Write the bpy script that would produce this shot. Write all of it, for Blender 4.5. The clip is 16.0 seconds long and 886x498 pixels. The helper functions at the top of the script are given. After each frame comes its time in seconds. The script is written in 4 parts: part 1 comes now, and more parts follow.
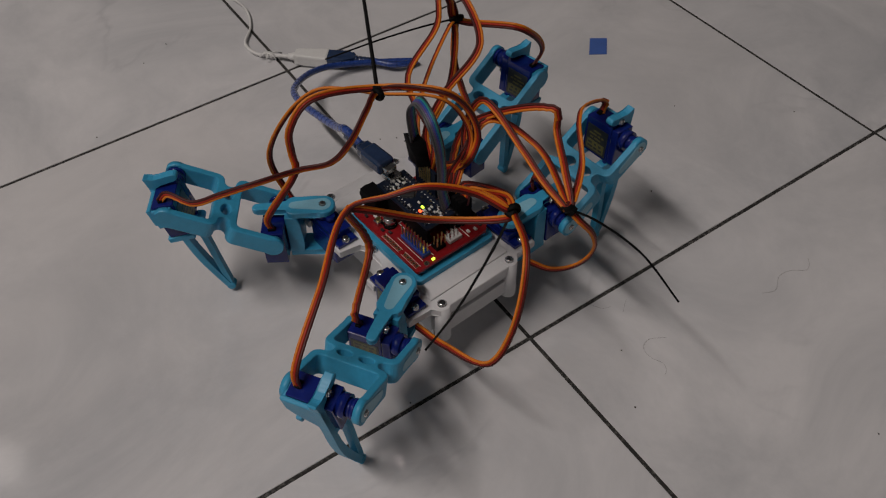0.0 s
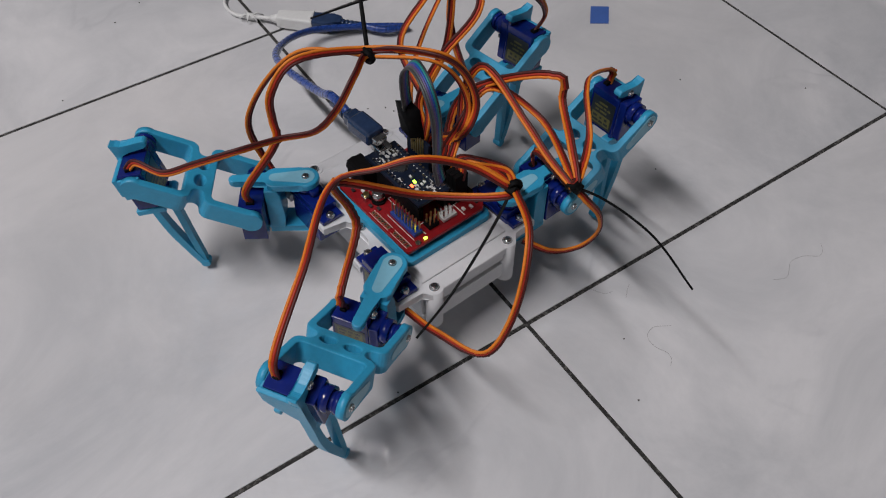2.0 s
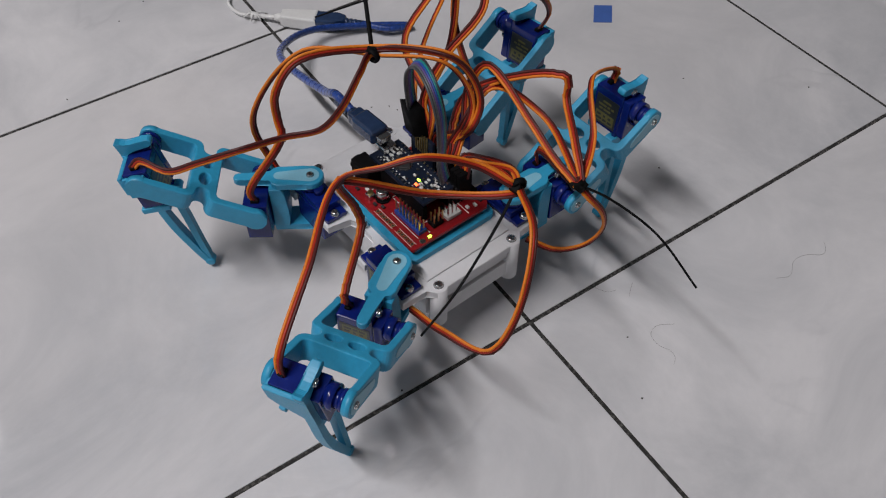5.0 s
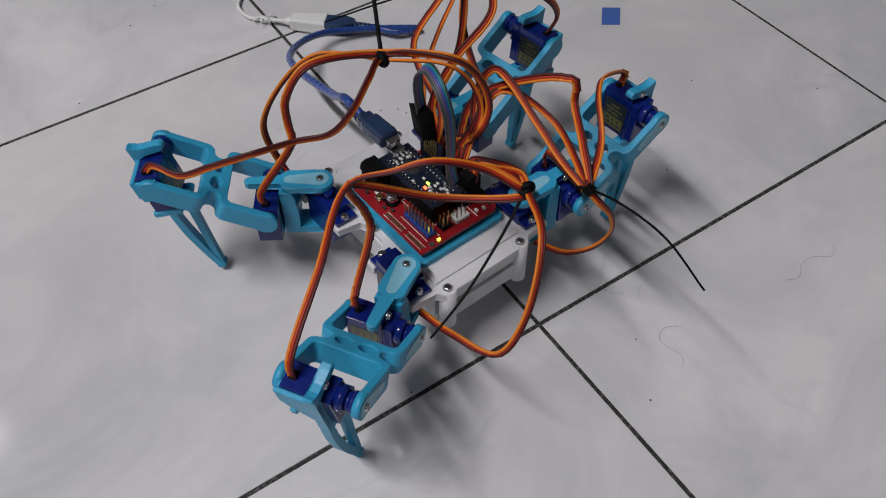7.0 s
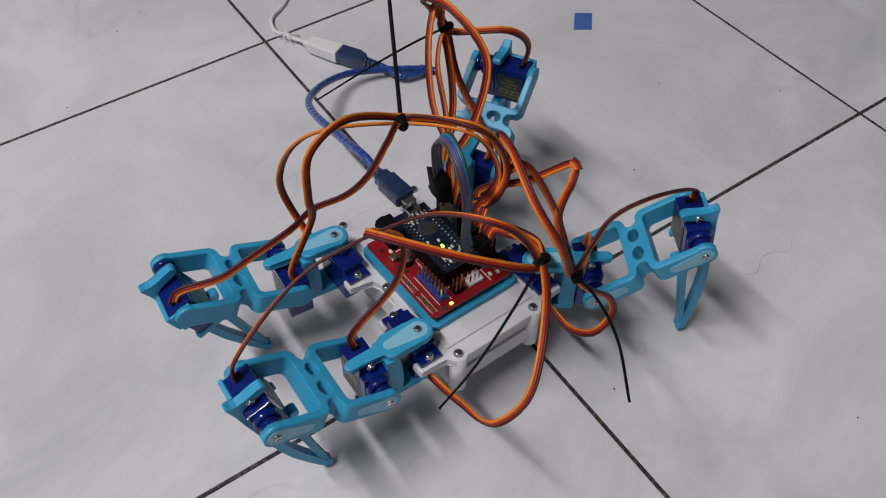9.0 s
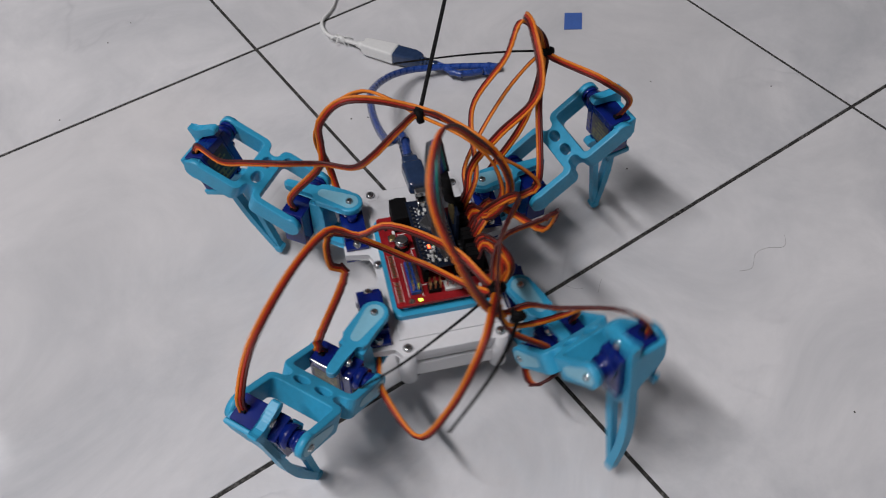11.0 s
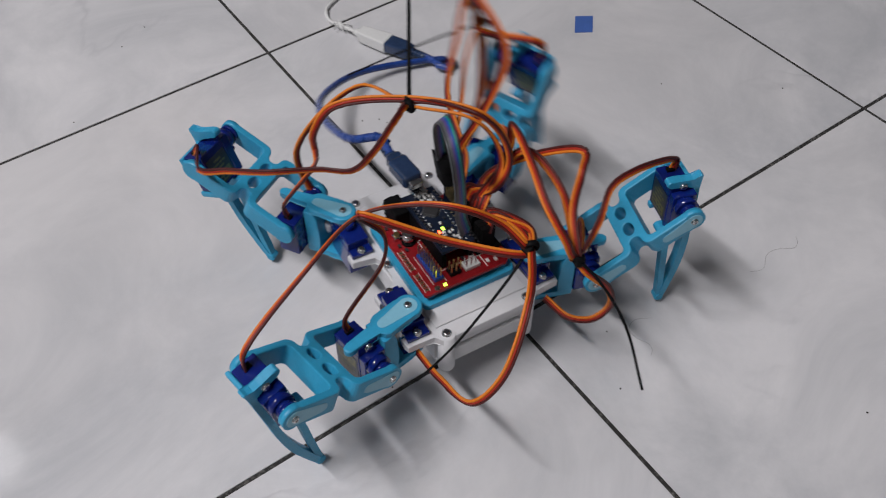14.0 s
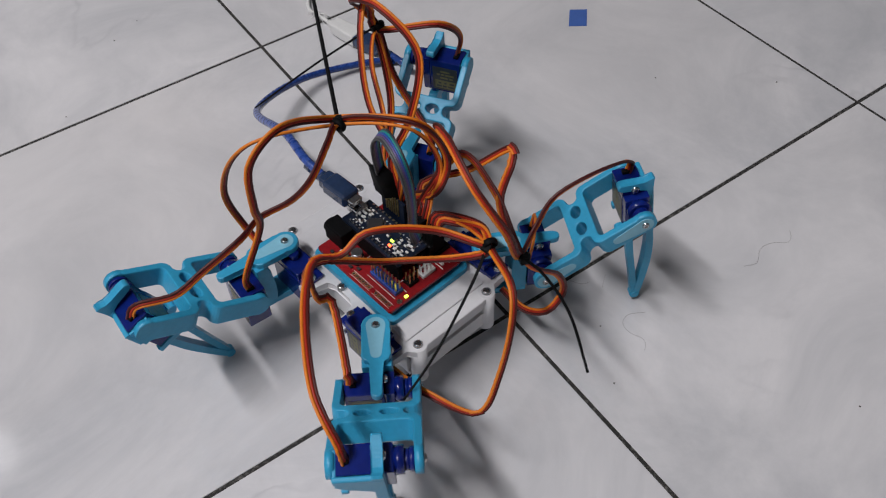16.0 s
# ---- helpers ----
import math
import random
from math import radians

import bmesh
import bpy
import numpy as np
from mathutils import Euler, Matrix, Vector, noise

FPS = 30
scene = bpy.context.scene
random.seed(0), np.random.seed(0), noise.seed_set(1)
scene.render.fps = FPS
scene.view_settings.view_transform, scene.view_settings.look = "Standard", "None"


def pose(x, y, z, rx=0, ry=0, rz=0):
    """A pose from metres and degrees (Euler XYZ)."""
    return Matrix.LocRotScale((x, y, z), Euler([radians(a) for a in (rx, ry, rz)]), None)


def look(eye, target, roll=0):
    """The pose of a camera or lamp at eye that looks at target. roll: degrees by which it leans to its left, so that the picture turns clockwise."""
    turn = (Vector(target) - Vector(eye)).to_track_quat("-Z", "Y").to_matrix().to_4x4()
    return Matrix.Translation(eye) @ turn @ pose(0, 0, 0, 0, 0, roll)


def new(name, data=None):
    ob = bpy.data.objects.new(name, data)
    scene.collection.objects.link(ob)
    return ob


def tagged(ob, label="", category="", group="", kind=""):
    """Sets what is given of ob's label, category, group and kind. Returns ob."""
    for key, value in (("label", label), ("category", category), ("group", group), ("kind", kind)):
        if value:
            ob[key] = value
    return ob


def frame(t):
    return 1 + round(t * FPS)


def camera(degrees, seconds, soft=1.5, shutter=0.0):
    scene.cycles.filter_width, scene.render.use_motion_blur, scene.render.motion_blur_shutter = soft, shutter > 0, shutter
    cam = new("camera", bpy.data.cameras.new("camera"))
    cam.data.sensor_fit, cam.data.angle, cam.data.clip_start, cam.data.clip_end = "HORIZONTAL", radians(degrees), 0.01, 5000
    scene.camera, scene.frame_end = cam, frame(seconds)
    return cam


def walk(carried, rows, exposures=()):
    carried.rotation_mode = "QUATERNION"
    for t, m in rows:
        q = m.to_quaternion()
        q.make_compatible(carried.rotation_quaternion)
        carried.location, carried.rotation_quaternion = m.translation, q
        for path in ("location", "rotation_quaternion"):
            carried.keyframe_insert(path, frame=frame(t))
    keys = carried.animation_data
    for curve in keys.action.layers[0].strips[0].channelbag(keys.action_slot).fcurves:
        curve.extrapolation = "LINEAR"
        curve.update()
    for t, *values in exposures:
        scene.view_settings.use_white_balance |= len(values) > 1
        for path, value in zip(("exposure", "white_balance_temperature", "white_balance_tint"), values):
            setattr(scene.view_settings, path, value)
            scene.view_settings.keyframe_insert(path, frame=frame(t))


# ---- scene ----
cam = camera(55.0, 16.0, soft=1.1, shutter=0.8)

# the camera's path: seconds, eye, target, roll
PATH = [
    (0, (-0.1881, -0.2070, 0.3993), (0.0222, 0.1236, -0.0552), -2.0),
    (0.5, (-0.1881, -0.1995, 0.3918), (0.0237, 0.1302, -0.0627), -1.0),
    (1, (-0.1839, -0.1905, 0.3810), (0.0315, 0.1323, -0.0768), 0.2),
    (1.5, (-0.1821, -0.1857, 0.3741), (0.0342, 0.1311, -0.0873), 0.8),
    (2, (-0.1803, -0.1845, 0.3744), (0.0336, 0.1281, -0.0909), 0.4),
    (2.5, (-0.1854, -0.1863, 0.3774), (0.0261, 0.1290, -0.0873), 0.3),
    (3, (-0.1836, -0.1842, 0.3795), (0.0267, 0.1323, -0.0849), -0.1),
    (3.5, (-0.1806, -0.1836, 0.3741), (0.0309, 0.1305, -0.0912), -0.2),
    (4, (-0.1779, -0.1835, 0.3730), (0.0339, 0.1262, -0.0953), 0.0),
    (4.5, (-0.1815, -0.1842, 0.3738), (0.0318, 0.1272, -0.0927), 0.4),
    (7, (-0.1824, -0.1851, 0.3780), (0.0252, 0.1311, -0.0876), -0.5),
    (7.5, (-0.1830, -0.1872, 0.3747), (0.0249, 0.1302, -0.0903), -0.4),
    (7.7, (-0.1821, -0.1893, 0.3699), (0.0237, 0.1290, -0.0951), -0.5),
    (8, (-0.1818, -0.1821, 0.3765), (0.0216, 0.1200, -0.1002), 0.5),
    (8.5, (-0.1794, -0.1941, 0.3876), (0.0294, 0.1128, -0.0837), 0.3),
    (9, (-0.1821, -0.2028, 0.3924), (0.0306, 0.1107, -0.0729), -0.1),
    (11.5, (-0.1767, -0.2058, 0.3939), (0.0345, 0.1098, -0.0705), -1.9),
    (12, (-0.1794, -0.2094, 0.3915), (0.0312, 0.1089, -0.0714), -2.1),
    (12.5, (-0.1791, -0.2094, 0.3951), (0.0270, 0.1116, -0.0681), -2.7),
    (13, (-0.1794, -0.2076, 0.3909), (0.0276, 0.1128, -0.0720), -2.5),
    (13.5, (-0.1806, -0.2094, 0.3918), (0.0270, 0.1131, -0.0696), -2.6),
    (14, (-0.1794, -0.2091, 0.3909), (0.0285, 0.1146, -0.0696), -2.5),
    (14.5, (-0.1782, -0.2097, 0.3942), (0.0291, 0.1128, -0.0675), -2.6),
    (15, (-0.1788, -0.2100, 0.3912), (0.0306, 0.1134, -0.0690), -2.4),
    (15.5, (-0.1842, -0.2091, 0.3864), (0.0309, 0.1131, -0.0720), -1.9),
    (16, (-0.1776, -0.2088, 0.3912), (0.0303, 0.1101, -0.0726), -2.3),
]
EXPOSURE = [(0, -0.75, 7200, 12), (0.25, -0.53, 7150, 12), (0.5, -0.21, 7000, 11), (1.0, -0.15, 6800, 10), (1.6, -0.06, 6550, 10), (4.5, -0.05, 6550, 10), (7, -0.05, 6520, 10), (8.0, -0.06, 6500, 10), (8.8, 0.08, 6500, 10), (16, 0.10, 6500, 10)]
walk(cam, [(t, look(eye, target, roll)) for t, eye, target, roll in PATH], exposures=EXPOSURE)

# ---- light: one ceiling tube lamp and an added glare source in a closed room ----
world = bpy.data.worlds.new("room_air")
world.use_nodes = True
world.node_tree.nodes["Background"].inputs[0].default_value = (0.9, 0.95, 1.0, 1)
world.node_tree.nodes["Background"].inputs[1].default_value = 0.05
scene.world = world
TUBE_AT, GLARE_AT = (-1.28, 0.10, 2.50), (-0.78, 1.90, 2.42)


def lamp(name, data, at, watts, tint):
    data.energy, data.color = watts, tint
    ob = new(name, data)
    ob.matrix_world = pose(*at)
    return ob


tube_lamp = bpy.data.lights.new("tube_light", "AREA")
tube_lamp.shape, tube_lamp.size, tube_lamp.size_y = "RECTANGLE", 0.12, 1.4
lamp("tube_light", tube_lamp, TUBE_AT, 65.0, (1.0, 0.975, 0.998))
# weak unseen point source, added to put a glare on the glossy floor
glare_lamp = bpy.data.lights.new("bulb_light", "POINT")
glare_lamp.shadow_soft_size = 0.08
lamp("bulb_light", glare_lamp, GLARE_AT, 1.0, (1.0, 0.97, 1.0))


# ---- materials ----
def nodes_of(name):
    m = bpy.data.materials.new(name)
    m.use_nodes = True
    return m, m.node_tree.nodes, m.node_tree.links, m.node_tree.nodes["Principled BSDF"]


def mat(name, colour, rough=0.5, metal=0.0, vary=0.12, grain=300.0, bump=0.0, coat=0.0, emit=0.0, spec=0.5, lines=0.0):
    """A plain painted or moulded surface: two scales of tone, a rough grain, and print lines where lines > 0."""
    m, n, l, p = nodes_of(name)
    co = n.new("ShaderNodeTexCoord")
    fine, large = n.new("ShaderNodeTexNoise"), n.new("ShaderNodeTexNoise")
    fine.inputs["Scale"].default_value, large.inputs["Scale"].default_value = grain, grain / 12
    fine.inputs["Detail"].default_value, large.inputs["Detail"].default_value = 4, 3
    for x in (fine, large):
        l.new(co.outputs["Object"], x.inputs["Vector"])
    add = n.new("ShaderNodeMath")
    add.operation = "ADD"
    l.new(fine.outputs["Fac"], add.inputs[0]), l.new(large.outputs["Fac"], add.inputs[1])
    span = n.new("ShaderNodeMapRange")
    span.inputs[1].default_value, span.inputs[2].default_value = 0.6, 1.4
    span.inputs[3].default_value, span.inputs[4].default_value = 1 - vary, 1 + vary
    l.new(add.outputs[0], span.inputs[0])
    mix = n.new("ShaderNodeVectorMath")
    mix.operation = "SCALE"
    mix.inputs[0].default_value = colour[:3]
    l.new(span.outputs[0], mix.inputs["Scale"])
    l.new(mix.outputs[0], p.inputs["Base Color"])
    rr = n.new("ShaderNodeMapRange")
    rr.inputs[3].default_value, rr.inputs[4].default_value = max(0.02, rough - 0.08), min(1, rough + 0.1)
    l.new(large.outputs["Fac"], rr.inputs[0])
    l.new(rr.outputs[0], p.inputs["Roughness"])
    p.inputs["Metallic"].default_value = metal
    p.inputs["Coat Weight"].default_value = coat
    p.inputs["Specular IOR Level"].default_value = spec
    height = fine.outputs["Fac"]
    if lines:
        wave = n.new("ShaderNodeTexWave")
        wave.bands_direction = "Z"
        wave.inputs["Scale"].default_value, wave.inputs["Distortion"].default_value = lines, 0.6
        l.new(co.outputs["Object"], wave.inputs["Vector"])
        height = wave.outputs["Fac"]
    if bump:
        b = n.new("ShaderNodeBump")
        b.inputs["Strength"].default_value, b.inputs["Distance"].default_value = bump, 0.0004
        l.new(height, b.inputs["Height"])
        l.new(b.outputs[0], p.inputs["Normal"])
    if emit:
        p.inputs["Emission Color"].default_value = (*colour[:3], 1)
        p.inputs["Emission Strength"].default_value = emit
    return m


def tile_material():
    """Glazed porcelain with a faint grey marble figure: clouds, smoky bands and hair-thin broken veins."""
    m, n, l, p = nodes_of("glazed_tile")

    def noise(scale, detail, distortion, rough=0.5):
        x = n.new("ShaderNodeTexNoise")
        for k, v in (("Scale", scale), ("Detail", detail), ("Distortion", distortion), ("Roughness", rough)):
            x.inputs[k].default_value = v
        l.new(shift.outputs[0], x.inputs["Vector"])
        return x.outputs["Fac"]

    def ramp(value, *stops):
        x = n.new("ShaderNodeValToRGB")
        e = x.color_ramp.elements
        while len(e) < len(stops):
            e.new(0.5)
        for k, (at, tone) in enumerate(stops):
            e[k].position, e[k].color = at, (tone, tone, tone, 1) if isinstance(tone, float) else (*tone, 1)
        l.new(value, x.inputs[0])
        return x.outputs[0]

    def times(a, b):
        x = n.new("ShaderNodeMath")
        x.operation = "MULTIPLY"
        l.new(a, x.inputs[0]), l.new(b, x.inputs[1])
        return x.outputs[0]

    def mixed(under, colour, share):
        x = n.new("ShaderNodeMix")
        x.data_type = "RGBA"
        x.inputs["B"].default_value = (*colour, 1)
        l.new(share, x.inputs["Factor"]), l.new(under, x.inputs["A"])
        return x.outputs["Result"]

    co, info = n.new("ShaderNodeNewGeometry"), n.new("ShaderNodeObjectInfo")
    shift = n.new("ShaderNodeVectorMath")
    shift.operation = "MULTIPLY_ADD"
    shift.inputs[1].default_value = (1, 1, 1)
    scale = n.new("ShaderNodeVectorMath")
    scale.operation = "SCALE"
    scale.inputs[0].default_value = (7, 3, 5)
    l.new(info.outputs["Random"], scale.inputs["Scale"])
    l.new(co.outputs["Position"], shift.inputs[0]), l.new(scale.outputs[0], shift.inputs[2])
    clouds = noise(8, 9, 0.8, 0.66)
    colour = ramp(clouds, (0.30, (0.455, 0.460, 0.478)), (0.68, (0.668, 0.658, 0.668)))
    bands = times(ramp(noise(5.5, 8, 0.7, 0.7), (0.42, 0.0), (0.50, 0.22), (0.58, 0.0)), ramp(noise(3.1, 2, 0.3), (0.46, 0.0), (0.62, 1.0)))
    colour = mixed(colour, (0.36, 0.37, 0.40), bands)
    hairs = times(ramp(noise(3.2, 6, 0.6, 0.52), (0.490, 0.0), (0.500, 0.26), (0.508, 0.0)), ramp(noise(7.5, 3, 0.6), (0.50, 0.0), (0.62, 1.0)))
    colour = mixed(colour, (0.26, 0.26, 0.29), hairs)
    warm = ramp(noise(2.6, 3, 0.5), (0.45, 0.0), (0.70, 0.5))
    colour = mixed(colour, (0.64, 0.615, 0.61), warm)
    l.new(colour, p.inputs["Base Color"])
    rr = n.new("ShaderNodeMapRange")
    rr.inputs[3].default_value, rr.inputs[4].default_value = 0.05, 0.15
    l.new(clouds, rr.inputs[0]), l.new(rr.outputs[0], p.inputs["Roughness"])
    ripple, fine = n.new("ShaderNodeBump"), n.new("ShaderNodeBump")
    ripple.inputs["Strength"].default_value, ripple.inputs["Distance"].default_value = 0.06, 0.0006
    l.new(clouds, ripple.inputs["Height"])
    fine.inputs["Strength"].default_value, fine.inputs["Distance"].default_value = 0.10, 0.0002
    l.new(noise(160, 2, 0.4), fine.inputs["Height"]), l.new(ripple.outputs[0], fine.inputs["Normal"])
    l.new(fine.outputs[0], p.inputs["Normal"])
    return m


def grout_material():
    """Blackened cement with pale worn specks."""
    m, n, l, p = nodes_of("dirty_grout")
    co, specks, worn = n.new("ShaderNodeTexCoord"), n.new("ShaderNodeTexNoise"), n.new("ShaderNodeValToRGB")
    specks.inputs["Scale"].default_value, specks.inputs["Detail"].default_value, specks.inputs["Roughness"].default_value = 420, 5, 0.7
    l.new(co.outputs["Object"], specks.inputs["Vector"])
    e = worn.color_ramp.elements
    e[0].position, e[0].color = 0.50, (0.017, 0.016, 0.015, 1)
    e[1].position, e[1].color = 0.72, (0.17, 0.16, 0.15, 1)
    l.new(specks.outputs["Fac"], worn.inputs[0]), l.new(worn.outputs[0], p.inputs["Base Color"])
    p.inputs["Roughness"].default_value = 0.85
    b = n.new("ShaderNodeBump")
    b.inputs["Strength"].default_value, b.inputs["Distance"].default_value = 0.6, 0.0005
    l.new(specks.outputs["Fac"], b.inputs["Height"]), l.new(b.outputs[0], p.inputs["Normal"])
    return m


TILE = tile_material()
GROUT = grout_material()
# grey of the unseen walls and ceiling, kept low to limit bounced light
PLASTER = mat("painted_plaster", (0.27, 0.27, 0.27), 0.85, vary=0.05, grain=60, bump=0.1)
TEAL = mat("teal_printed_plastic", (0.027, 0.302, 0.505), 0.42, vary=0.10, grain=500, bump=0.12, lines=900)
WHITE = mat("white_printed_plastic", (0.60, 0.60, 0.615), 0.5, vary=0.04, grain=400, bump=0.1, lines=900)
INLAY = mat("pale_horn_plastic", (0.21, 0.47, 0.60), 0.35, vary=0.06, grain=500)
SERVO = mat("blue_translucent_plastic", (0.004, 0.013, 0.135), 0.13, vary=0.25, grain=300, coat=0.12)
LABEL = mat("black_label", (0.02, 0.025, 0.03), 0.3, vary=0.2, grain=900)
GOLD = mat("gold_label_print", (0.12, 0.115, 0.04), 0.35, vary=0.2, grain=900)
STEEL = mat("steel", (0.62, 0.62, 0.62), 0.22, metal=1.0, vary=0.1, grain=900)
PCB_RED = mat("red_circuit_board", (0.24, 0.007, 0.011), 0.4, vary=0.3, grain=700, spec=0.35)
PCB_DARK = mat("dark_blue_circuit_board", (0.005, 0.010, 0.024), 0.4, vary=0.4, grain=900, spec=0.3)
BLACK = mat("black_plastic", (0.0045, 0.0045, 0.005), 0.6, vary=0.25, grain=600, spec=0.08)
NAVY = mat("blue_header_plastic", (0.01, 0.05, 0.28), 0.4, vary=0.2, grain=600)
BRASS = mat("gilt_pin", (0.75, 0.58, 0.25), 0.3, metal=1.0, vary=0.2, grain=900)
CHIP = mat("chip_epoxy", (0.02, 0.02, 0.022), 0.5, vary=0.1, grain=900)
ORANGE = mat("amber_wire", (0.66, 0.185, 0.015), 0.5, vary=0.14, grain=500, spec=0.35)
RED = mat("red_wire", (0.37, 0.024, 0.009), 0.5, vary=0.14, grain=500, spec=0.35)
BROWN = mat("brown_wire", (0.070, 0.010, 0.009), 0.5, vary=0.2, grain=500, spec=0.35)
LED_GREEN = mat("lit_green_led", (0.55, 1.0, 0.08), 0.4, emit=3.2, vary=0.0)
LED_RED = mat("lit_red_led", (1.0, 0.10, 0.03), 0.4, emit=5.0, vary=0.0)
USB_BLUE = mat("blue_cable_sheath", (0.017, 0.052, 0.235), 0.25, vary=0.8, grain=1100, bump=0.6, coat=0.35)
USB_PLUG = mat("smoky_blue_plug", (0.020, 0.040, 0.095), 0.22, vary=0.25, grain=300, coat=0.4)
CORD_WHITE = mat("white_cable_plastic", (0.66, 0.66, 0.65), 0.4, vary=0.05, grain=400)
TAPE = mat("blue_masking_tape", (0.045, 0.11, 0.36), 0.7, vary=0.12, grain=900, bump=0.3)
PRINT = mat("white_print", (0.7, 0.7, 0.68), 0.5, vary=0.05)
HAIR = mat("dark_hair", (0.22, 0.21, 0.21), 0.6, vary=0.1)
CRUMB = mat("dark_crumb", (0.03, 0.025, 0.02), 0.9, vary=0.3)
LAMP_GLOW = mat("lit_tube", (1.0, 0.985, 0.96), 0.5, emit=5.0, vary=0.0)
RIBBON = [mat("grey_ribbon_wire", (0.045, 0.05, 0.055), 0.4), mat("pale_ribbon_wire", (0.10, 0.105, 0.12), 0.4), mat("violet_ribbon_wire", (0.10, 0.06, 0.22), 0.4),
          mat("blue_ribbon_wire", (0.015, 0.08, 0.34), 0.4), mat("green_ribbon_wire", (0.01, 0.22, 0.20), 0.4), mat("black_ribbon_wire", (0.03, 0.03, 0.035), 0.4)]

MM = 0.001


# ---- mesh tools: all sizes in millimetres ----
def box(bm, lo, hi, bevel=0.0, slot=0):
    vs = [bm.verts.new((x, y, z)) for x in (lo[0], hi[0]) for y in (lo[1], hi[1]) for z in (lo[2], hi[2])]
    fs = [bm.faces.new([vs[i] for i in q]) for q in ((0, 1, 3, 2), (4, 6, 7, 5), (0, 4, 5, 1), (2, 3, 7, 6), (0, 2, 6, 4), (1, 5, 7, 3))]
    for f in fs:
        f.material_index = slot
    if bevel:
        es = {e for f in fs for e in f.edges}
        r = bmesh.ops.bevel(bm, geom=list(es), offset=bevel, segments=2, profile=0.5, affect="EDGES")
        for f in r["faces"]:
            f.material_index = slot


def prism(bm, poly, lo, hi, axes="xyz", bevel=0.0, slot=0):
    """A flat outline drawn on axes[0], axes[1], raised from lo to hi along axes[2]."""
    order = ["xyz".index(c) for c in axes]

    def at(u, v, w):
        c = [0, 0, 0]
        c[order[0]], c[order[1]], c[order[2]] = u, v, w
        return bm.verts.new(c)

    a, b = [at(u, v, lo) for u, v in poly], [at(u, v, hi) for u, v in poly]
    n = len(poly)
    fs = [bm.faces.new(a[::-1]), bm.faces.new(b)]
    rim = [e for f in fs for e in f.edges]
    fs += [bm.faces.new((a[i], a[(i + 1) % n], b[(i + 1) % n], b[i])) for i in range(n)]
    for f in fs:
        f.material_index = slot
    if bevel:
        r = bmesh.ops.bevel(bm, geom=rim, offset=bevel, segments=2, profile=0.5, affect="EDGES")
        for f in r["faces"]:
            f.material_index = slot


def rod(bm, a, b, r, sides=12, r2=None, slot=0, caps=True):
    a, b = Vector(a), Vector(b)
    z = (b - a).normalized()
    x = z.orthogonal().normalized()
    y = z.cross(x)
    r2 = r if r2 is None else r2
    ring = lambda c, q: [bm.verts.new(c + (x * math.cos(k * 2 * math.pi / sides) + y * math.sin(k * 2 * math.pi / sides)) * q) for k in range(sides)]
    u, v = ring(a, r), ring(b, r2)
    fs = [bm.faces.new((u[i], u[(i + 1) % sides], v[(i + 1) % sides], v[i])) for i in range(sides)]
    for f in fs:
        f.smooth = True
    if caps:
        fs += [bm.faces.new(u[::-1]), bm.faces.new(v)]
    for f in fs:
        f.material_index = slot


def tube(bm, pts, radii, sides=8, slot=0, flat=(1.0, 1.0), up=(0, 0, 1)):
    """A round or flattened bar along points; radii: one number or one a point."""
    pts = [Vector(p) for p in pts]
    radii = radii if isinstance(radii, (list, tuple)) else [radii] * len(pts)
    rings = []
    for i, p in enumerate(pts):
        d = (pts[min(i + 1, len(pts) - 1)] - pts[max(i - 1, 0)]).normalized()
        x = Vector(up).cross(d)
        x = x.normalized() if x.length > 1e-4 else d.orthogonal().normalized()
        y = d.cross(x)
        rings.append([bm.verts.new(p + (x * math.cos(k * 2 * math.pi / sides) * flat[0] + y * math.sin(k * 2 * math.pi / sides) * flat[1]) * radii[i]) for k in range(sides)])
    for u, v in zip(rings, rings[1:]):
        for k in range(sides):
            f = bm.faces.new((u[k], u[(k + 1) % sides], v[(k + 1) % sides], v[k]))
            f.smooth, f.material_index = True, slot
    for ring, turn in ((rings[0], -1), (rings[-1], 1)):
        bm.faces.new(ring[::turn]).material_index = slot


def arc(cx, cy, r, a0, a1, n=5):
    return [(cx + r * math.cos(radians(a0 + (a1 - a0) * k / n)), cy + r * math.sin(radians(a0 + (a1 - a0) * k / n))) for k in range(n + 1)]


def mesh_of(name, bm, materials, mirror=1):
    for v in bm.verts:
        v.co = Vector((v.co.x * MM, v.co.y * MM * mirror, v.co.z * MM))
    bmesh.ops.recalc_face_normals(bm, faces=bm.faces)
    me = bpy.data.meshes.new(name)
    bm.to_mesh(me)
    bm.free()
    for m in materials if isinstance(materials, (list, tuple)) else [materials]:
        me.materials.append(m)
    return me


def part(name, bm, materials, parent=None, label="", mirror=1):
    ob = new(name, mesh_of(name, bm, materials, mirror))
    ob.parent = parent
    return tagged(ob, label)


def thing(name, bm, materials, label, category, group="", kind=""):
    ob = part(name, bm, materials)
    return tagged(ob, label, category, group, kind)


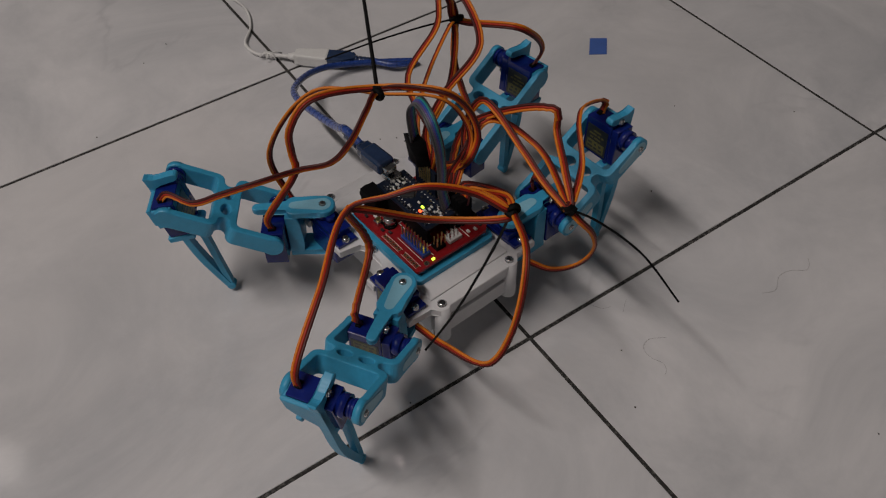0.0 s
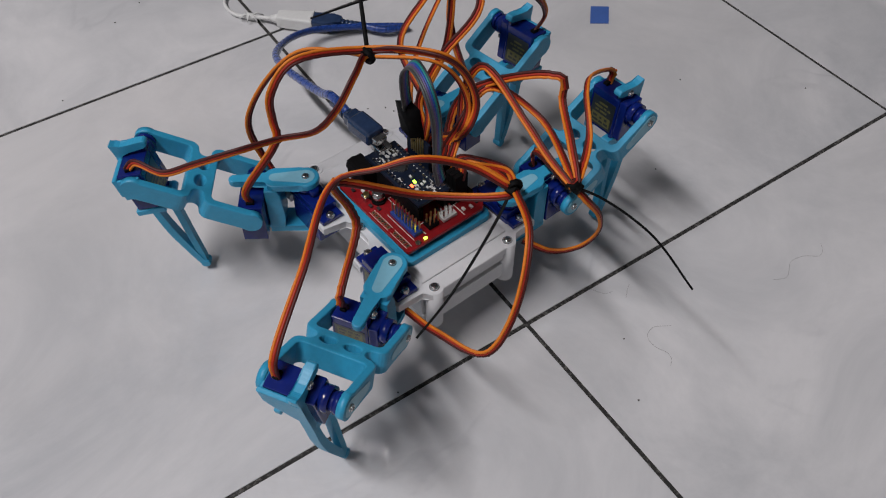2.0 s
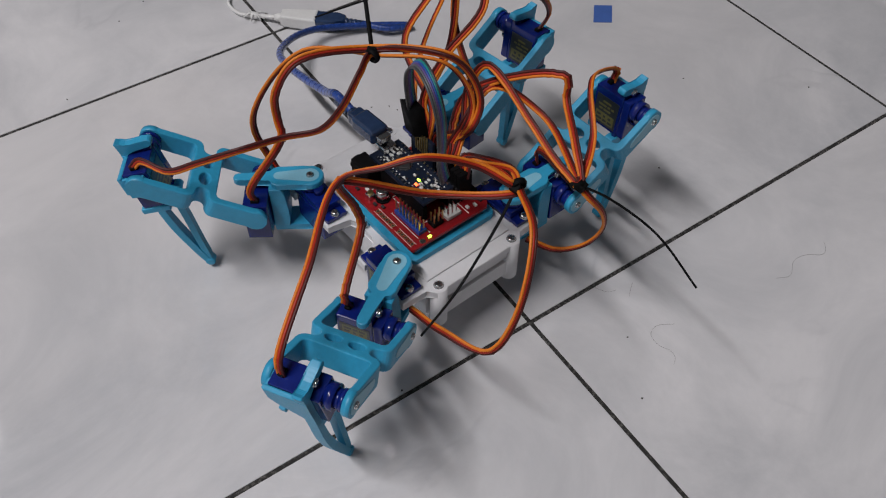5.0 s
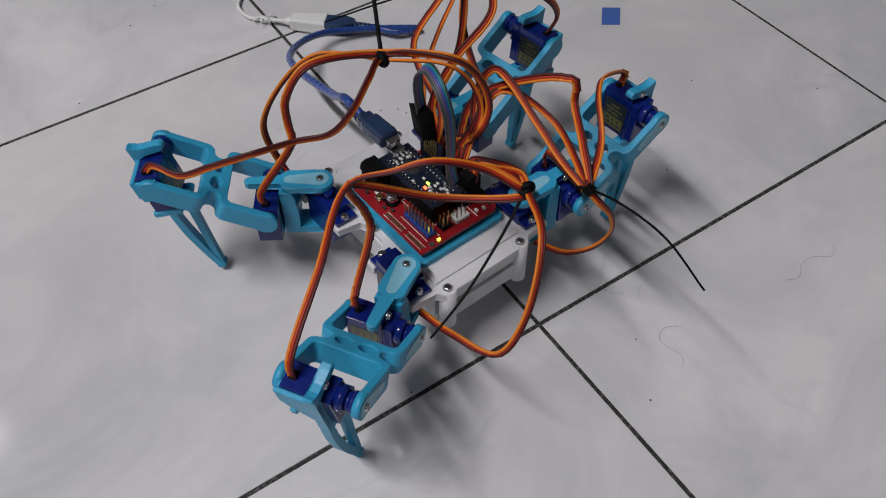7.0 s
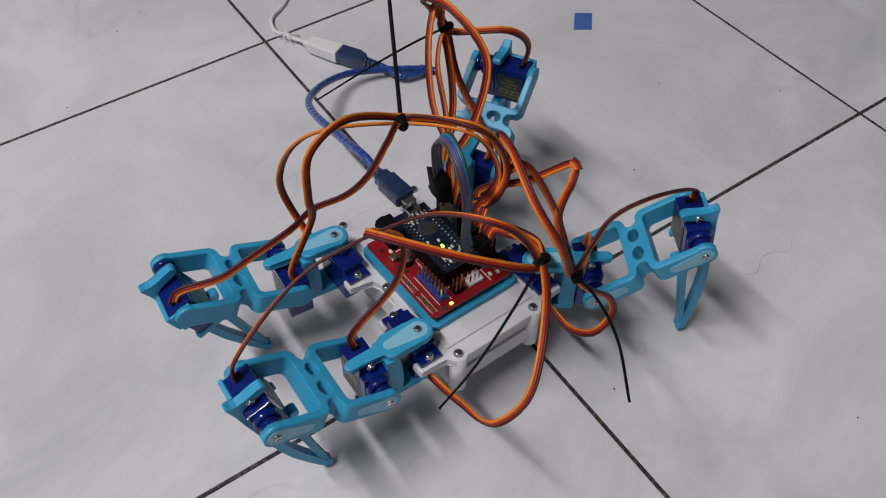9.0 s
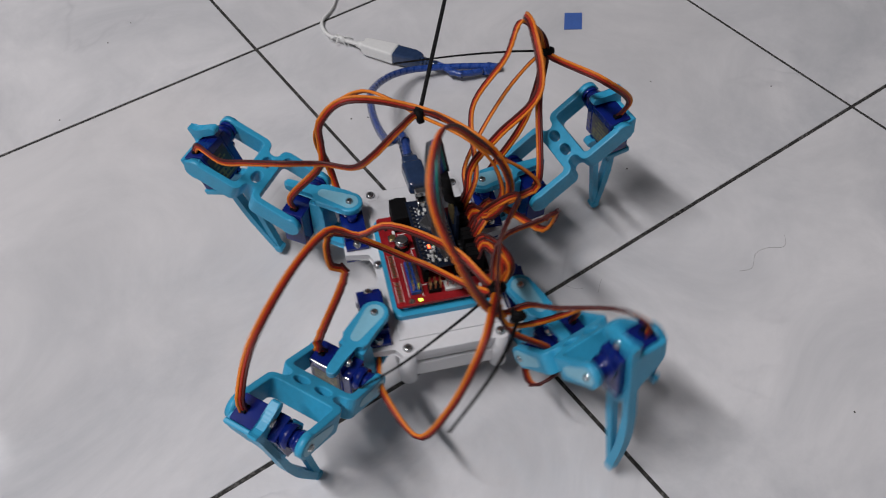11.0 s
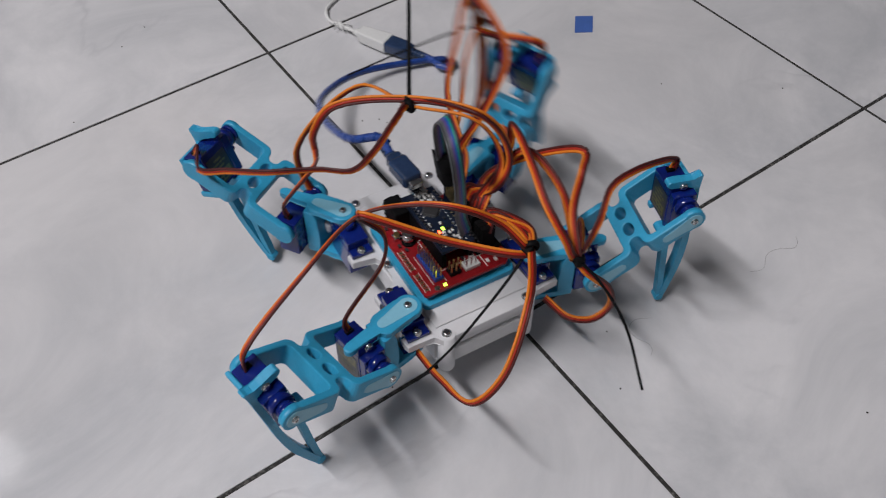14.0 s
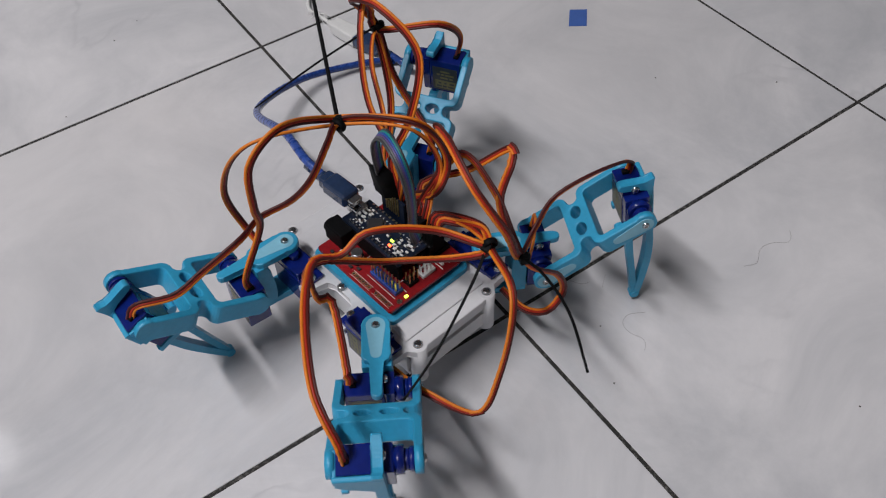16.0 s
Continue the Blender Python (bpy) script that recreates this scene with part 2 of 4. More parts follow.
def spline(points, n):
    """n + 1 points at even lengths along a smooth curve through the points."""
    p = [Vector(q) for q in points]
    p = [p[0] * 2 - p[1]] + p + [p[-1] * 2 - p[-2]]
    fine = []
    for i in range(1, len(p) - 2):
        a, b, c, d = p[i - 1:i + 3]
        t1 = max(1e-6, (b - a).length) ** 0.5
        t2 = t1 + max(1e-6, (c - b).length) ** 0.5
        t3 = t2 + max(1e-6, (d - c).length) ** 0.5
        for k in range(14):
            t = t1 + (t2 - t1) * k / 14
            a1, a2, a3 = a.lerp(b, t / t1), b.lerp(c, (t - t1) / (t2 - t1)), c.lerp(d, (t - t2) / (t3 - t2))
            b1, b2 = a1.lerp(a2, t / t2), a2.lerp(a3, (t - t1) / (t3 - t1))
            fine.append(b1.lerp(b2, (t - t1) / (t2 - t1)))
    fine.append(p[-2])
    run = [0.0]
    for a, b in zip(fine, fine[1:]):
        run.append(run[-1] + (b - a).length)
    out, j = [], 0
    for k in range(n + 1):
        s = run[-1] * k / n
        while j < len(run) - 2 and run[j + 1] < s:
            j += 1
        out.append(fine[j].lerp(fine[j + 1], min(1, (s - run[j]) / max(1e-9, run[j + 1] - run[j]))))
    return out


# ---- the room ----
TILE_SIDE, ROOM = 0.30, (-2.4, 2.4, -2.4, 2.7)


def room():
    bm = bmesh.new()
    box(bm, (-2460, -2460, -60), (2460, 2760, -0.5))
    floor = tagged(part("floor", bm, GROUT), "pale glazed floor tiles with dark dirty joints", "floor", kind="structure")
    x0, x1, y0, y1 = (v * 1000 for v in ROOM)
    # walls and ceiling are out of view, added to close the room and bounce light
    for name, lo, hi in (("wall_north", (x0, y1, 0), (x1, y1 + 60, 2600)), ("wall_south", (x0, y0 - 60, 0), (x1, y0, 2600)),
                         ("wall_east", (x1, y0 - 60, 0), (x1 + 60, y1 + 60, 2600)), ("wall_west", (x0 - 60, y0 - 60, 0), (x0, y1 + 60, 2600)),
                         ("ceiling", (x0 - 60, y0 - 60, 2603), (x1 + 60, y1 + 60, 2663))):
        bm = bmesh.new()
        box(bm, lo, hi)
        tagged(part(name, bm, PLASTER), "plain painted plaster", name.split("_")[0], kind="structure")
    return floor


def floor_tiles(floor):
    bm = bmesh.new()
    h = 148.8
    box(bm, (-h, -h, -8), (h, h, 0), bevel=0.3)
    me = mesh_of("tile", bm, TILE)
    for i in range(-8, 8):
        for j in range(-8, 9):
            ob = new("tile", me)
            ob.parent = floor
            ob.location = ((i + 0.5) * TILE_SIDE, (j + 0.5) * TILE_SIDE, 0)


def lamp_fitting():
    bm = bmesh.new()
    box(bm, (-45, -790, 45), (45, 790, 100), bevel=6)
    ob = thing("ceiling_lamp", bm, WHITE, "white batten lamp with one lit tube on the ceiling", "lamp")
    bm = bmesh.new()
    rod(bm, (0, -750, 25), (0, 750, 25), 13, 16)
    part("tube", bm, LAMP_GLOW, ob, "lit tube")
    ob.matrix_world = pose(*TUBE_AT)
    # made-up holder for the added glare source, out of view overhead
    bm = bmesh.new()
    rod(bm, (0, 0, 130), (0, 0, 180), 45, 24)
    rod(bm, (0, 0, 62), (0, 0, 130), 18, 20, 22)
    ob = thing("glare_holder", bm, WHITE, "white ceiling holder added for the unseen glare source", "lamp")
    ob.matrix_world = pose(*GLARE_AT)


# ---- the walking robot ----
A, L1, L2, L3, ZH, HALF = 35.76, 27.13, 56.47, 80.6, 55.19, 19.24
SIDE = {"fl": (-1, -1), "fr": (1, -1), "bl": (-1, 1), "br": (1, 1)}
LEGS = list(SIDE)
MIRROR = {"fl": 1, "fr": -1, "bl": -1, "br": 1}

# seconds; body x, y, turn; the feet fl, fr, bl, br
REST_A = ((-0.0328, 0.0634, 5.2), (-0.1182, -0.0102, 0.003), (0.0766, 0.0379, 0.003), (-0.1234, 0.1279, 0.003), (0.0660, 0.1144, 0.003))
REST_B = ((-0.0379, 0.0189, 2.5), (-0.1255, -0.0181, 0.003), (0.0727, -0.0569, 0.003), (-0.1190, 0.0561, 0.003), (0.0662, 0.0971, 0.003))
REST_C = ((-0.0434, 0.0316, -39.0), (-0.1326, 0.0642, 0.003), (-0.0107, -0.1013, 0.003), (-0.0751, 0.1126, 0.003), (0.0885, 0.0259, 0.003))
REST_D = ((-0.0541, 0.0361, 8.1), (-0.1360, -0.0077, 0.003), (0.0618, -0.0301, 0.003), (-0.1371, 0.0660, 0.003), (0.0428, 0.1225, 0.003))
TURN = [
    (12.85, *REST_C),
    (13.0, (-0.0372, 0.0353, -26.5), (-0.1325, 0.0240, 0.015), (-0.0184, -0.0970, 0.003), (-0.0770, 0.1148, 0.003), (0.0875, 0.0366, 0.003)),
    (13.1, (-0.0363, 0.0339, -25.6), (-0.1359, -0.0051, 0.018), (-0.0208, -0.0967, 0.003), (-0.0766, 0.1151, 0.003), (0.0880, 0.0384, 0.003)),
    (13.2, (-0.0356, 0.0328, -25.0), (-0.1324, -0.0168, 0.004), (-0.0210, -0.0967, 0.003), (-0.0762, 0.1155, 0.003), (0.0890, 0.0394, 0.003)),
    (13.35, (-0.0352, 0.0307, -20.5), (-0.1339, -0.0161, 0.003), (-0.0160, -0.0953, 0.010), (-0.0823, 0.1171, 0.003), (0.0890, 0.0391, 0.003)),
    (13.5, (-0.0344, 0.0284, -15.2), (-0.1353, -0.0151, 0.003), (0.0366, -0.0668, 0.021), (-0.0895, 0.1186, 0.003), (0.0890, 0.0386, 0.003)),
    (13.6, (-0.0314, 0.0251, -15.1), (-0.1348, -0.0164, 0.003), (0.0601, -0.0457, 0.020), (-0.0907, 0.1172, 0.003), (0.0930, 0.0346, 0.003)),
    (13.7, (-0.0282, 0.0224, -15.1), (-0.1345, -0.0175, 0.003), (0.0731, -0.0311, 0.003), (-0.0916, 0.1161, 0.003), (0.0966, 0.0305, 0.003)),
    (13.8, (-0.0291, 0.0258, -10.9), (-0.1325, -0.0144, 0.003), (0.0728, -0.0330, 0.003), (-0.0884, 0.1173, 0.003), (0.0956, 0.0386, 0.012)),
    (13.9, (-0.0299, 0.0289, -7.5), (-0.1312, -0.0118, 0.003), (0.0727, -0.0339, 0.003), (-0.0893, 0.1167, 0.003), (0.0936, 0.0624, 0.022)),
    (14.0, (-0.0307, 0.0314, -5.0), (-0.1301, -0.0105, 0.003), (0.0732, -0.0343, 0.003), (-0.0900, 0.1160, 0.003), (0.0857, 0.0872, 0.022)),
    (14.1, (-0.0342, 0.0323, -3.9), (-0.1306, -0.0102, 0.003), (0.0737, -0.0341, 0.003), (-0.0922, 0.1187, 0.003), (0.0647, 0.1162, 0.010)),
    (14.2, (-0.0377, 0.0330, -3.3), (-0.1311, -0.0098, 0.003), (0.0735, -0.0339, 0.003), (-0.0948, 0.1211, 0.003), (0.0538, 0.1253, 0.003)),
    (14.4, (-0.0405, 0.0341, 3.4), (-0.1310, -0.0089, 0.003), (0.0735, -0.0330, 0.003), (-0.1074, 0.1194, 0.006), (0.0532, 0.1256, 0.003)),
    (14.5, (-0.0420, 0.0344, 6.1), (-0.1322, -0.0084, 0.003), (0.0720, -0.0325, 0.003), (-0.1098, 0.1114, 0.003), (0.0529, 0.1256, 0.003)),
    (14.65, (-0.0463, 0.0352, 6.9), (-0.1348, -0.0082, 0.003), (0.0686, -0.0318, 0.003), (-0.1324, 0.0961, 0.016), (0.0492, 0.1246, 0.003)),
    (14.8, (-0.0516, 0.0360, 7.6), (-0.1358, -0.0077, 0.003), (0.0638, -0.0306, 0.003), (-0.1400, 0.0727, 0.010), (0.0451, 0.1234, 0.003)),
    (14.9, *REST_D),
]
GAIT = [(0.0, *REST_A), (7.2, *REST_A),
        (7.3, (-0.0334, 0.0626, 5.4), (-0.1180, -0.0104, 0.003), (0.0827, 0.0221, 0.022), (-0.1238, 0.1281, 0.003), (0.0644, 0.1139, 0.003)),
        (7.4, (-0.0338, 0.0616, 5.7), (-0.1182, -0.0116, 0.003), (0.0852, -0.0263, 0.026), (-0.1244, 0.1275, 0.003), (0.0623, 0.1135, 0.003)),
        (7.5, (-0.0344, 0.0604, 6.0), (-0.1183, -0.0128, 0.003), (0.0683, -0.0581, 0.012), (-0.1249, 0.1269, 0.003), (0.0622, 0.1130, 0.003)),
        (7.6, (-0.0353, 0.0495, 4.0), (-0.1203, -0.0126, 0.003), (0.0710, -0.0580, 0.003), (-0.1246, 0.1266, 0.003), (0.0680, 0.1101, 0.003)),
        (7.7, (-0.0363, 0.0362, 1.6), (-0.1225, -0.0126, 0.003), (0.0729, -0.0578, 0.003), (-0.1243, 0.1263, 0.003), (0.0719, 0.1071, 0.003)),
        (7.8, (-0.0370, 0.0261, 1.6), (-0.1240, -0.0138, 0.003), (0.0748, -0.0575, 0.003), (-0.1234, 0.1241, 0.003), (0.0698, 0.1032, 0.003)),
        (7.9, (-0.0375, 0.0219, 1.6), (-0.1256, -0.0150, 0.003), (0.0765, -0.0571, 0.003), (-0.1218, 0.1139, 0.008), (0.0667, 0.1002, 0.003)),
        (8.0, (-0.0380, 0.0199, 1.7), (-0.1270, -0.0159, 0.003), (0.0777, -0.0566, 0.003), (-0.1196, 0.0909, 0.003), (0.0657, 0.0989, 0.003)),
        (8.1, (-0.0393, 0.0190, 1.9), (-0.1279, -0.0173, 0.003), (0.0756, -0.0571, 0.003), (-0.1280, 0.0691, 0.014), (0.0650, 0.0985, 0.003)),
        (8.2, (-0.0401, 0.0183, 2.0), (-0.1284, -0.0181, 0.003), (0.0736, -0.0576, 0.003), (-0.1230, 0.0565, 0.005), (0.0644, 0.0981, 0.003)),
        (8.5, (-0.0384, 0.0189, 2.5), (-0.1272, -0.0178, 0.003), (0.0755, -0.0572, 0.003), (-0.1222, 0.0569, 0.003), (0.0636, 0.0979, 0.003)),
        (8.8, *REST_B), (9.3, *REST_B)]
# the turn the other way, which undoes the later one step by step, starting from the stance at 9 s
SHIFT = [tuple(b - d for b, d in zip(p, q)) for p, q in zip(REST_B, REST_D)]
for t, *state in reversed(TURN[1:]):
    far = (t - 12.85) / 2.05
    GAIT.append((24.36 - t, *[tuple(v + far * s for v, s in zip(p, q)) for p, q in zip(state, SHIFT)]))
GAIT += [(11.5, (-0.0438, 0.0321, -39.8), (-0.1361, 0.0650, 0.004), (-0.0093, -0.1024, 0.003), (-0.0730, 0.1123, 0.003), (0.0885, 0.0214, 0.003)), (11.75, *REST_C)]
GAIT += TURN
GAIT += [(15.6, *REST_D),
         (15.7, (-0.0543, 0.0362, 7.8), (-0.1400, -0.0121, 0.014), (0.0630, -0.0300, 0.003), (-0.1372, 0.0670, 0.003), (0.0428, 0.1223, 0.003)),
         (15.8, (-0.0544, 0.0362, 7.6), (-0.1390, -0.0251, 0.022), (0.0639, -0.0300, 0.003), (-0.1371, 0.0667, 0.003), (0.0428, 0.1221, 0.003)),
         (15.9, (-0.0539, 0.0361, 7.8), (-0.1300, -0.0411, 0.022), (0.0640, -0.0301, 0.003), (-0.1367, 0.0661, 0.003), (0.0428, 0.1219, 0.003)),
         (15.95, (-0.0535, 0.0361, 8.0), (-0.1185, -0.0501, 0.011), (0.0642, -0.0302, 0.003), (-0.1365, 0.0655, 0.003), (0.0428, 0.1218, 0.003)),
         (16.0, (-0.0533, 0.0362, 8.0), (-0.1131, -0.0529, 0.003), (0.0643, -0.0302, 0.003), (-0.1364, 0.0653, 0.003), (0.0428, 0.1217, 0.003))]
GAIT.sort(key=lambda r: r[0])
TIMES = sorted({round(r[0], 3) for r in GAIT} | {round(9.5 + 0.1 * k, 2) for k in range(22)})


# seconds; how far the body sags or rises, and its lean about its own x and y
SAG = [(0.0, 0.0019, -0.8, 0.8), (7.25, 0.0019, -0.8, 0.8), (7.5, 0.0011, -0.2, 1.7), (8.0, -0.0009, -2.5, 0.9), (8.5, -0.0007, -1.0, 1.7), (9.3, -0.0010, -1.1, 1.7),
       (10.4, 0.0, 0.0, 1.6), (11.3, -0.0030, 1.5, 1.7), (11.5, -0.0035, 2.0, 1.7), (11.75, -0.0013, 0.5, 1.9), (12.85, -0.0013, 0.5, 1.9), (13.0, -0.0045, 1.0, 1.2),
       (13.5, -0.0018, 0.0, 2.8), (14.0, -0.0022, -0.9, 2.5), (14.5, -0.0024, -1.2, 1.2), (14.9, -0.0015, -0.5, 1.6), (15.6, -0.0015, -0.5, 1.6), (16.0, -0.0038, -0.6, 1.0)]



def body_pose(t, x, y, turn):
    for a, b in zip(SAG, SAG[1:]):
        if a[0] <= t <= b[0]:
            rise, rx, ry = (u + (v - u) * (t - a[0]) / (b[0] - a[0]) for u, v in zip(a[1:], b[1:]))
    return pose(x, y, rise, rx, ry, turn)


def stance(t):
    for a, b in zip(GAIT, GAIT[1:]):
        if a[0] <= t <= b[0]:
            f = (t - a[0]) / max(1e-9, b[0] - a[0])
            return [tuple(u + (v - u) * f for u, v in zip(p, q)) for p, q in zip(a[1:], b[1:])]
    return [tuple(p) for p in GAIT[-1][1:]]


def joints(t):
    """The robot's pose, and for each leg its swing, hip and knee angles, in degrees."""
    (x, y, turn), *feet = stance(t)
    body = body_pose(t, x, y, turn)
    inside = body.inverted()
    legs = {}
    for name, (fx, fy, fz) in zip(LEGS, feet):
        sx, sy = SIDE[name]
        bx, by, bz = (inside @ Vector((fx, fy, fz))) / MM
        u, v = (bx - sx * A) * sx, (by - sy * A) * sy
        swing = math.atan2(v, u)
        r, h = math.hypot(u, v) - L1, bz - ZH
        d = min(math.hypot(r, h), L2 + L3 - 0.5)
        hip = math.atan2(h, r) + math.acos(max(-1, min(1, (L2 * L2 + d * d - L3 * L3) / (2 * L2 * d))))
        kx, kz = L2 * math.cos(hip), L2 * math.sin(hip)
        shin = math.atan2(h - kz, r - kx)
        legs[name] = (math.degrees(swing), math.degrees(hip), math.degrees(shin))
    return body, legs


def leg_poses(name, angles):
    """Poses of a leg's coxa, femur and tibia in the robot's space. x points outwards along the leg."""
    sx, sy = SIDE[name]
    swing, hip, shin = angles
    out = math.degrees(math.atan2(sy * math.sin(radians(swing)), sx * math.cos(radians(swing))))
    coxa = pose(sx * A * MM, sy * A * MM, ZH * MM, 0, 0, out)
    femur = coxa @ pose(L1 * MM, 0, 0, 0, -hip, 0)
    knee = coxa @ pose((L1 + L2 * math.cos(radians(hip))) * MM, 0, L2 * math.sin(radians(hip)) * MM, 0, -(shin + 90), 0)
    return coxa, femur, knee


def screw_mesh():
    bm = bmesh.new()
    rod(bm, (0, 0, -1), (0, 0, 0.9), 2.5, 16)
    rod(bm, (0, 0, 0.9), (0, 0, 1.7), 2.5, 16, 1.5)
    box(bm, (-1.3, -0.28, 1.55), (1.3, 0.28, 1.76), slot=1)
    box(bm, (-0.28, -1.3, 1.55), (0.28, 1.3, 1.77), slot=1)
    return mesh_of("screw", bm, [STEEL, CHIP])


SCREW = screw_mesh()


def screw(parent, at, turn=(0, 0, 0), size=1.0):
    ob = new("screw", SCREW)
    ob.parent = parent
    ob.matrix_basis = pose(at[0] * MM, at[1] * MM, at[2] * MM, *turn) @ Matrix.Scale(size, 4)
    return ob


def servo_mesh():
    """A micro servo: shaft along +y through the origin, case hanging down -z."""
    bm = bmesh.new()
    box(bm, (-6.1, -15.0, -17.0), (6.1, 3.0, 5.8), 0.5)
    box(bm, (-6.0, 3.1, -16.9), (6.0, 7.6, 5.7), 0.5)
    box(bm, (-5.9, 0.6, -22.0), (5.9, 3.0, 10.8), 0.4)
    rod(bm, (0, 7.4, 0), (0, 11.6, 0), 5.8, 24)
    rod(bm, (0, 7.4, -6.5), (0, 11.4, -6.5), 2.6, 16)
    rod(bm, (0, 11.6, 0), (0, 13.7, 0), 4.4, 20)
    box(bm, (-2.0, -12.6, 5.6), (2.0, -9.8, 7.4), 0.3, slot=2)
    return mesh_of("servo", bm, [SERVO, WHITE, BLACK])


def label_mesh():
    bm = bmesh.new()
    box(bm, (-6.25, -13.5, -15.5), (-6.1, 1.5, 1.5))
    box(bm, (-6.30, -12.2, -14.2), (-6.25, 0.2, -8.2), slot=1)
    for k in range(2):
        for y0, y1 in ((-11.4, -7.6), (-6.8, -4.4), (-3.6, -0.8)):
            box(bm, (-6.36, y0, -13.2 + k * 2.4), (-6.29, y1 - k, -11.9 + k * 2.4))
    for k, spans in enumerate((((-10.6, -8.4), (-7.6, -3.0)), ((-11.4, -6.2), (-5.4, -3.6), (-2.8, -1.0)), ((-8.8, -3.4),))):
        for y0, y1 in spans:
            box(bm, (-6.33, y0, -6.8 + k * 2.3), (-6.25, y1, -5.7 + k * 2.3), slot=1)
    return mesh_of("servo_label", bm, [LABEL, GOLD])


SERVO_MESH, LABEL_MESH = servo_mesh(), label_mesh()


def mirrored(me, name):
    bm = bmesh.new()
    bm.from_mesh(me)
    for v in bm.verts:
        v.co.y = -v.co.y
    bmesh.ops.reverse_faces(bm, faces=bm.faces)
    other = bpy.data.meshes.new(name)
    bm.to_mesh(other)
    bm.free()
    for m in me.materials:
        other.materials.append(m)
    return other


SERVO_MESHES = {1: SERVO_MESH, -1: mirrored(SERVO_MESH, "servo")}
LABEL_MESHES = {1: LABEL_MESH, -1: mirrored(LABEL_MESH, "servo_label")}


def add_servo(parent, m, at, mirror, name="servo", outward=False):
    ob = new(name, SERVO_MESHES[mirror])
    ob.parent = parent
    ob.matrix_basis = pose(*[c * MM for c in at]) @ m
    tagged(ob, "glossy dark blue micro servo")
    lb = new("servo_label", LABEL_MESHES[mirror])
    lb.parent = parent
    lb.matrix_basis = ob.matrix_basis @ (pose(0, 0, -14 * MM, 0, 180, 0) if outward else Matrix.Identity(4))
    tagged(lb, "black and gold servo label")
    for z in (8.6, -19.8):
        s = new("screw", SCREW)
        s.parent = parent
        s.matrix_basis = ob.matrix_basis @ pose(0, mirror * 3.4 * MM, z * MM, -90 * mirror, 0, 0) @ Matrix.Scale(0.85, 4)
    return ob


def lozenge(r1, r2, length, n=8):
    return arc(0, 0, r1, 90, 270, n) + arc(length, 0, r2, -90, 90, n)


def coxa_bracket(robot, mirror):
    bm = bmesh.new()
    top = arc(0, 0, 6.9, 60, 300, 12) + [(16.0, -6.9), (18.6, -5.6), (19.6, -2.6), (35.0, -2.6)] + arc(35.4, 0.0, 2.7, -80, 80, 6) + [(19.6, 2.8), (18.6, 5.8), (16.0, 6.9)]
    prism(bm, top, 8.6, 12.4, "xyz", 0.7)
    low = arc(0, 0, 6.9, 60, 300, 12) + [(20.5, -6.9), (20.5, 6.9)]
    prism(bm, low, -20.5, -16.5, "xyz", 0.7)
    web = [(13.0, -17.0), (20.6, -17.0), (20.6, 9.0), (14.5, 9.0), (13.0, 5.0), (12.4, -4.0), (12.4, -12.0)]
    prism(bm, web, -6.9, 6.9, "xzy", 0.6)
    box(bm, (20.0, -3.0, -21.5), (34.0, 3.4, -18.2), 0.6)
    ob = part("coxa_bracket", bm, TEAL, robot, "teal printed shoulder bracket", mirror)
    bm = bmesh.new()
    prism(bm, [(x, y) for x, y in lozenge(4.6, 2.6, 15.5)], 12.1, 12.55, "xyz")
    part("horn_inlay", bm, INLAY, ob, "pale servo horn set in the bracket", mirror)
    screw(ob, (0, 0, 12.3), size=0.8)
    add_servo(ob, Matrix.Identity(4), (L1, 0, 0), mirror, outward=True)
    return ob


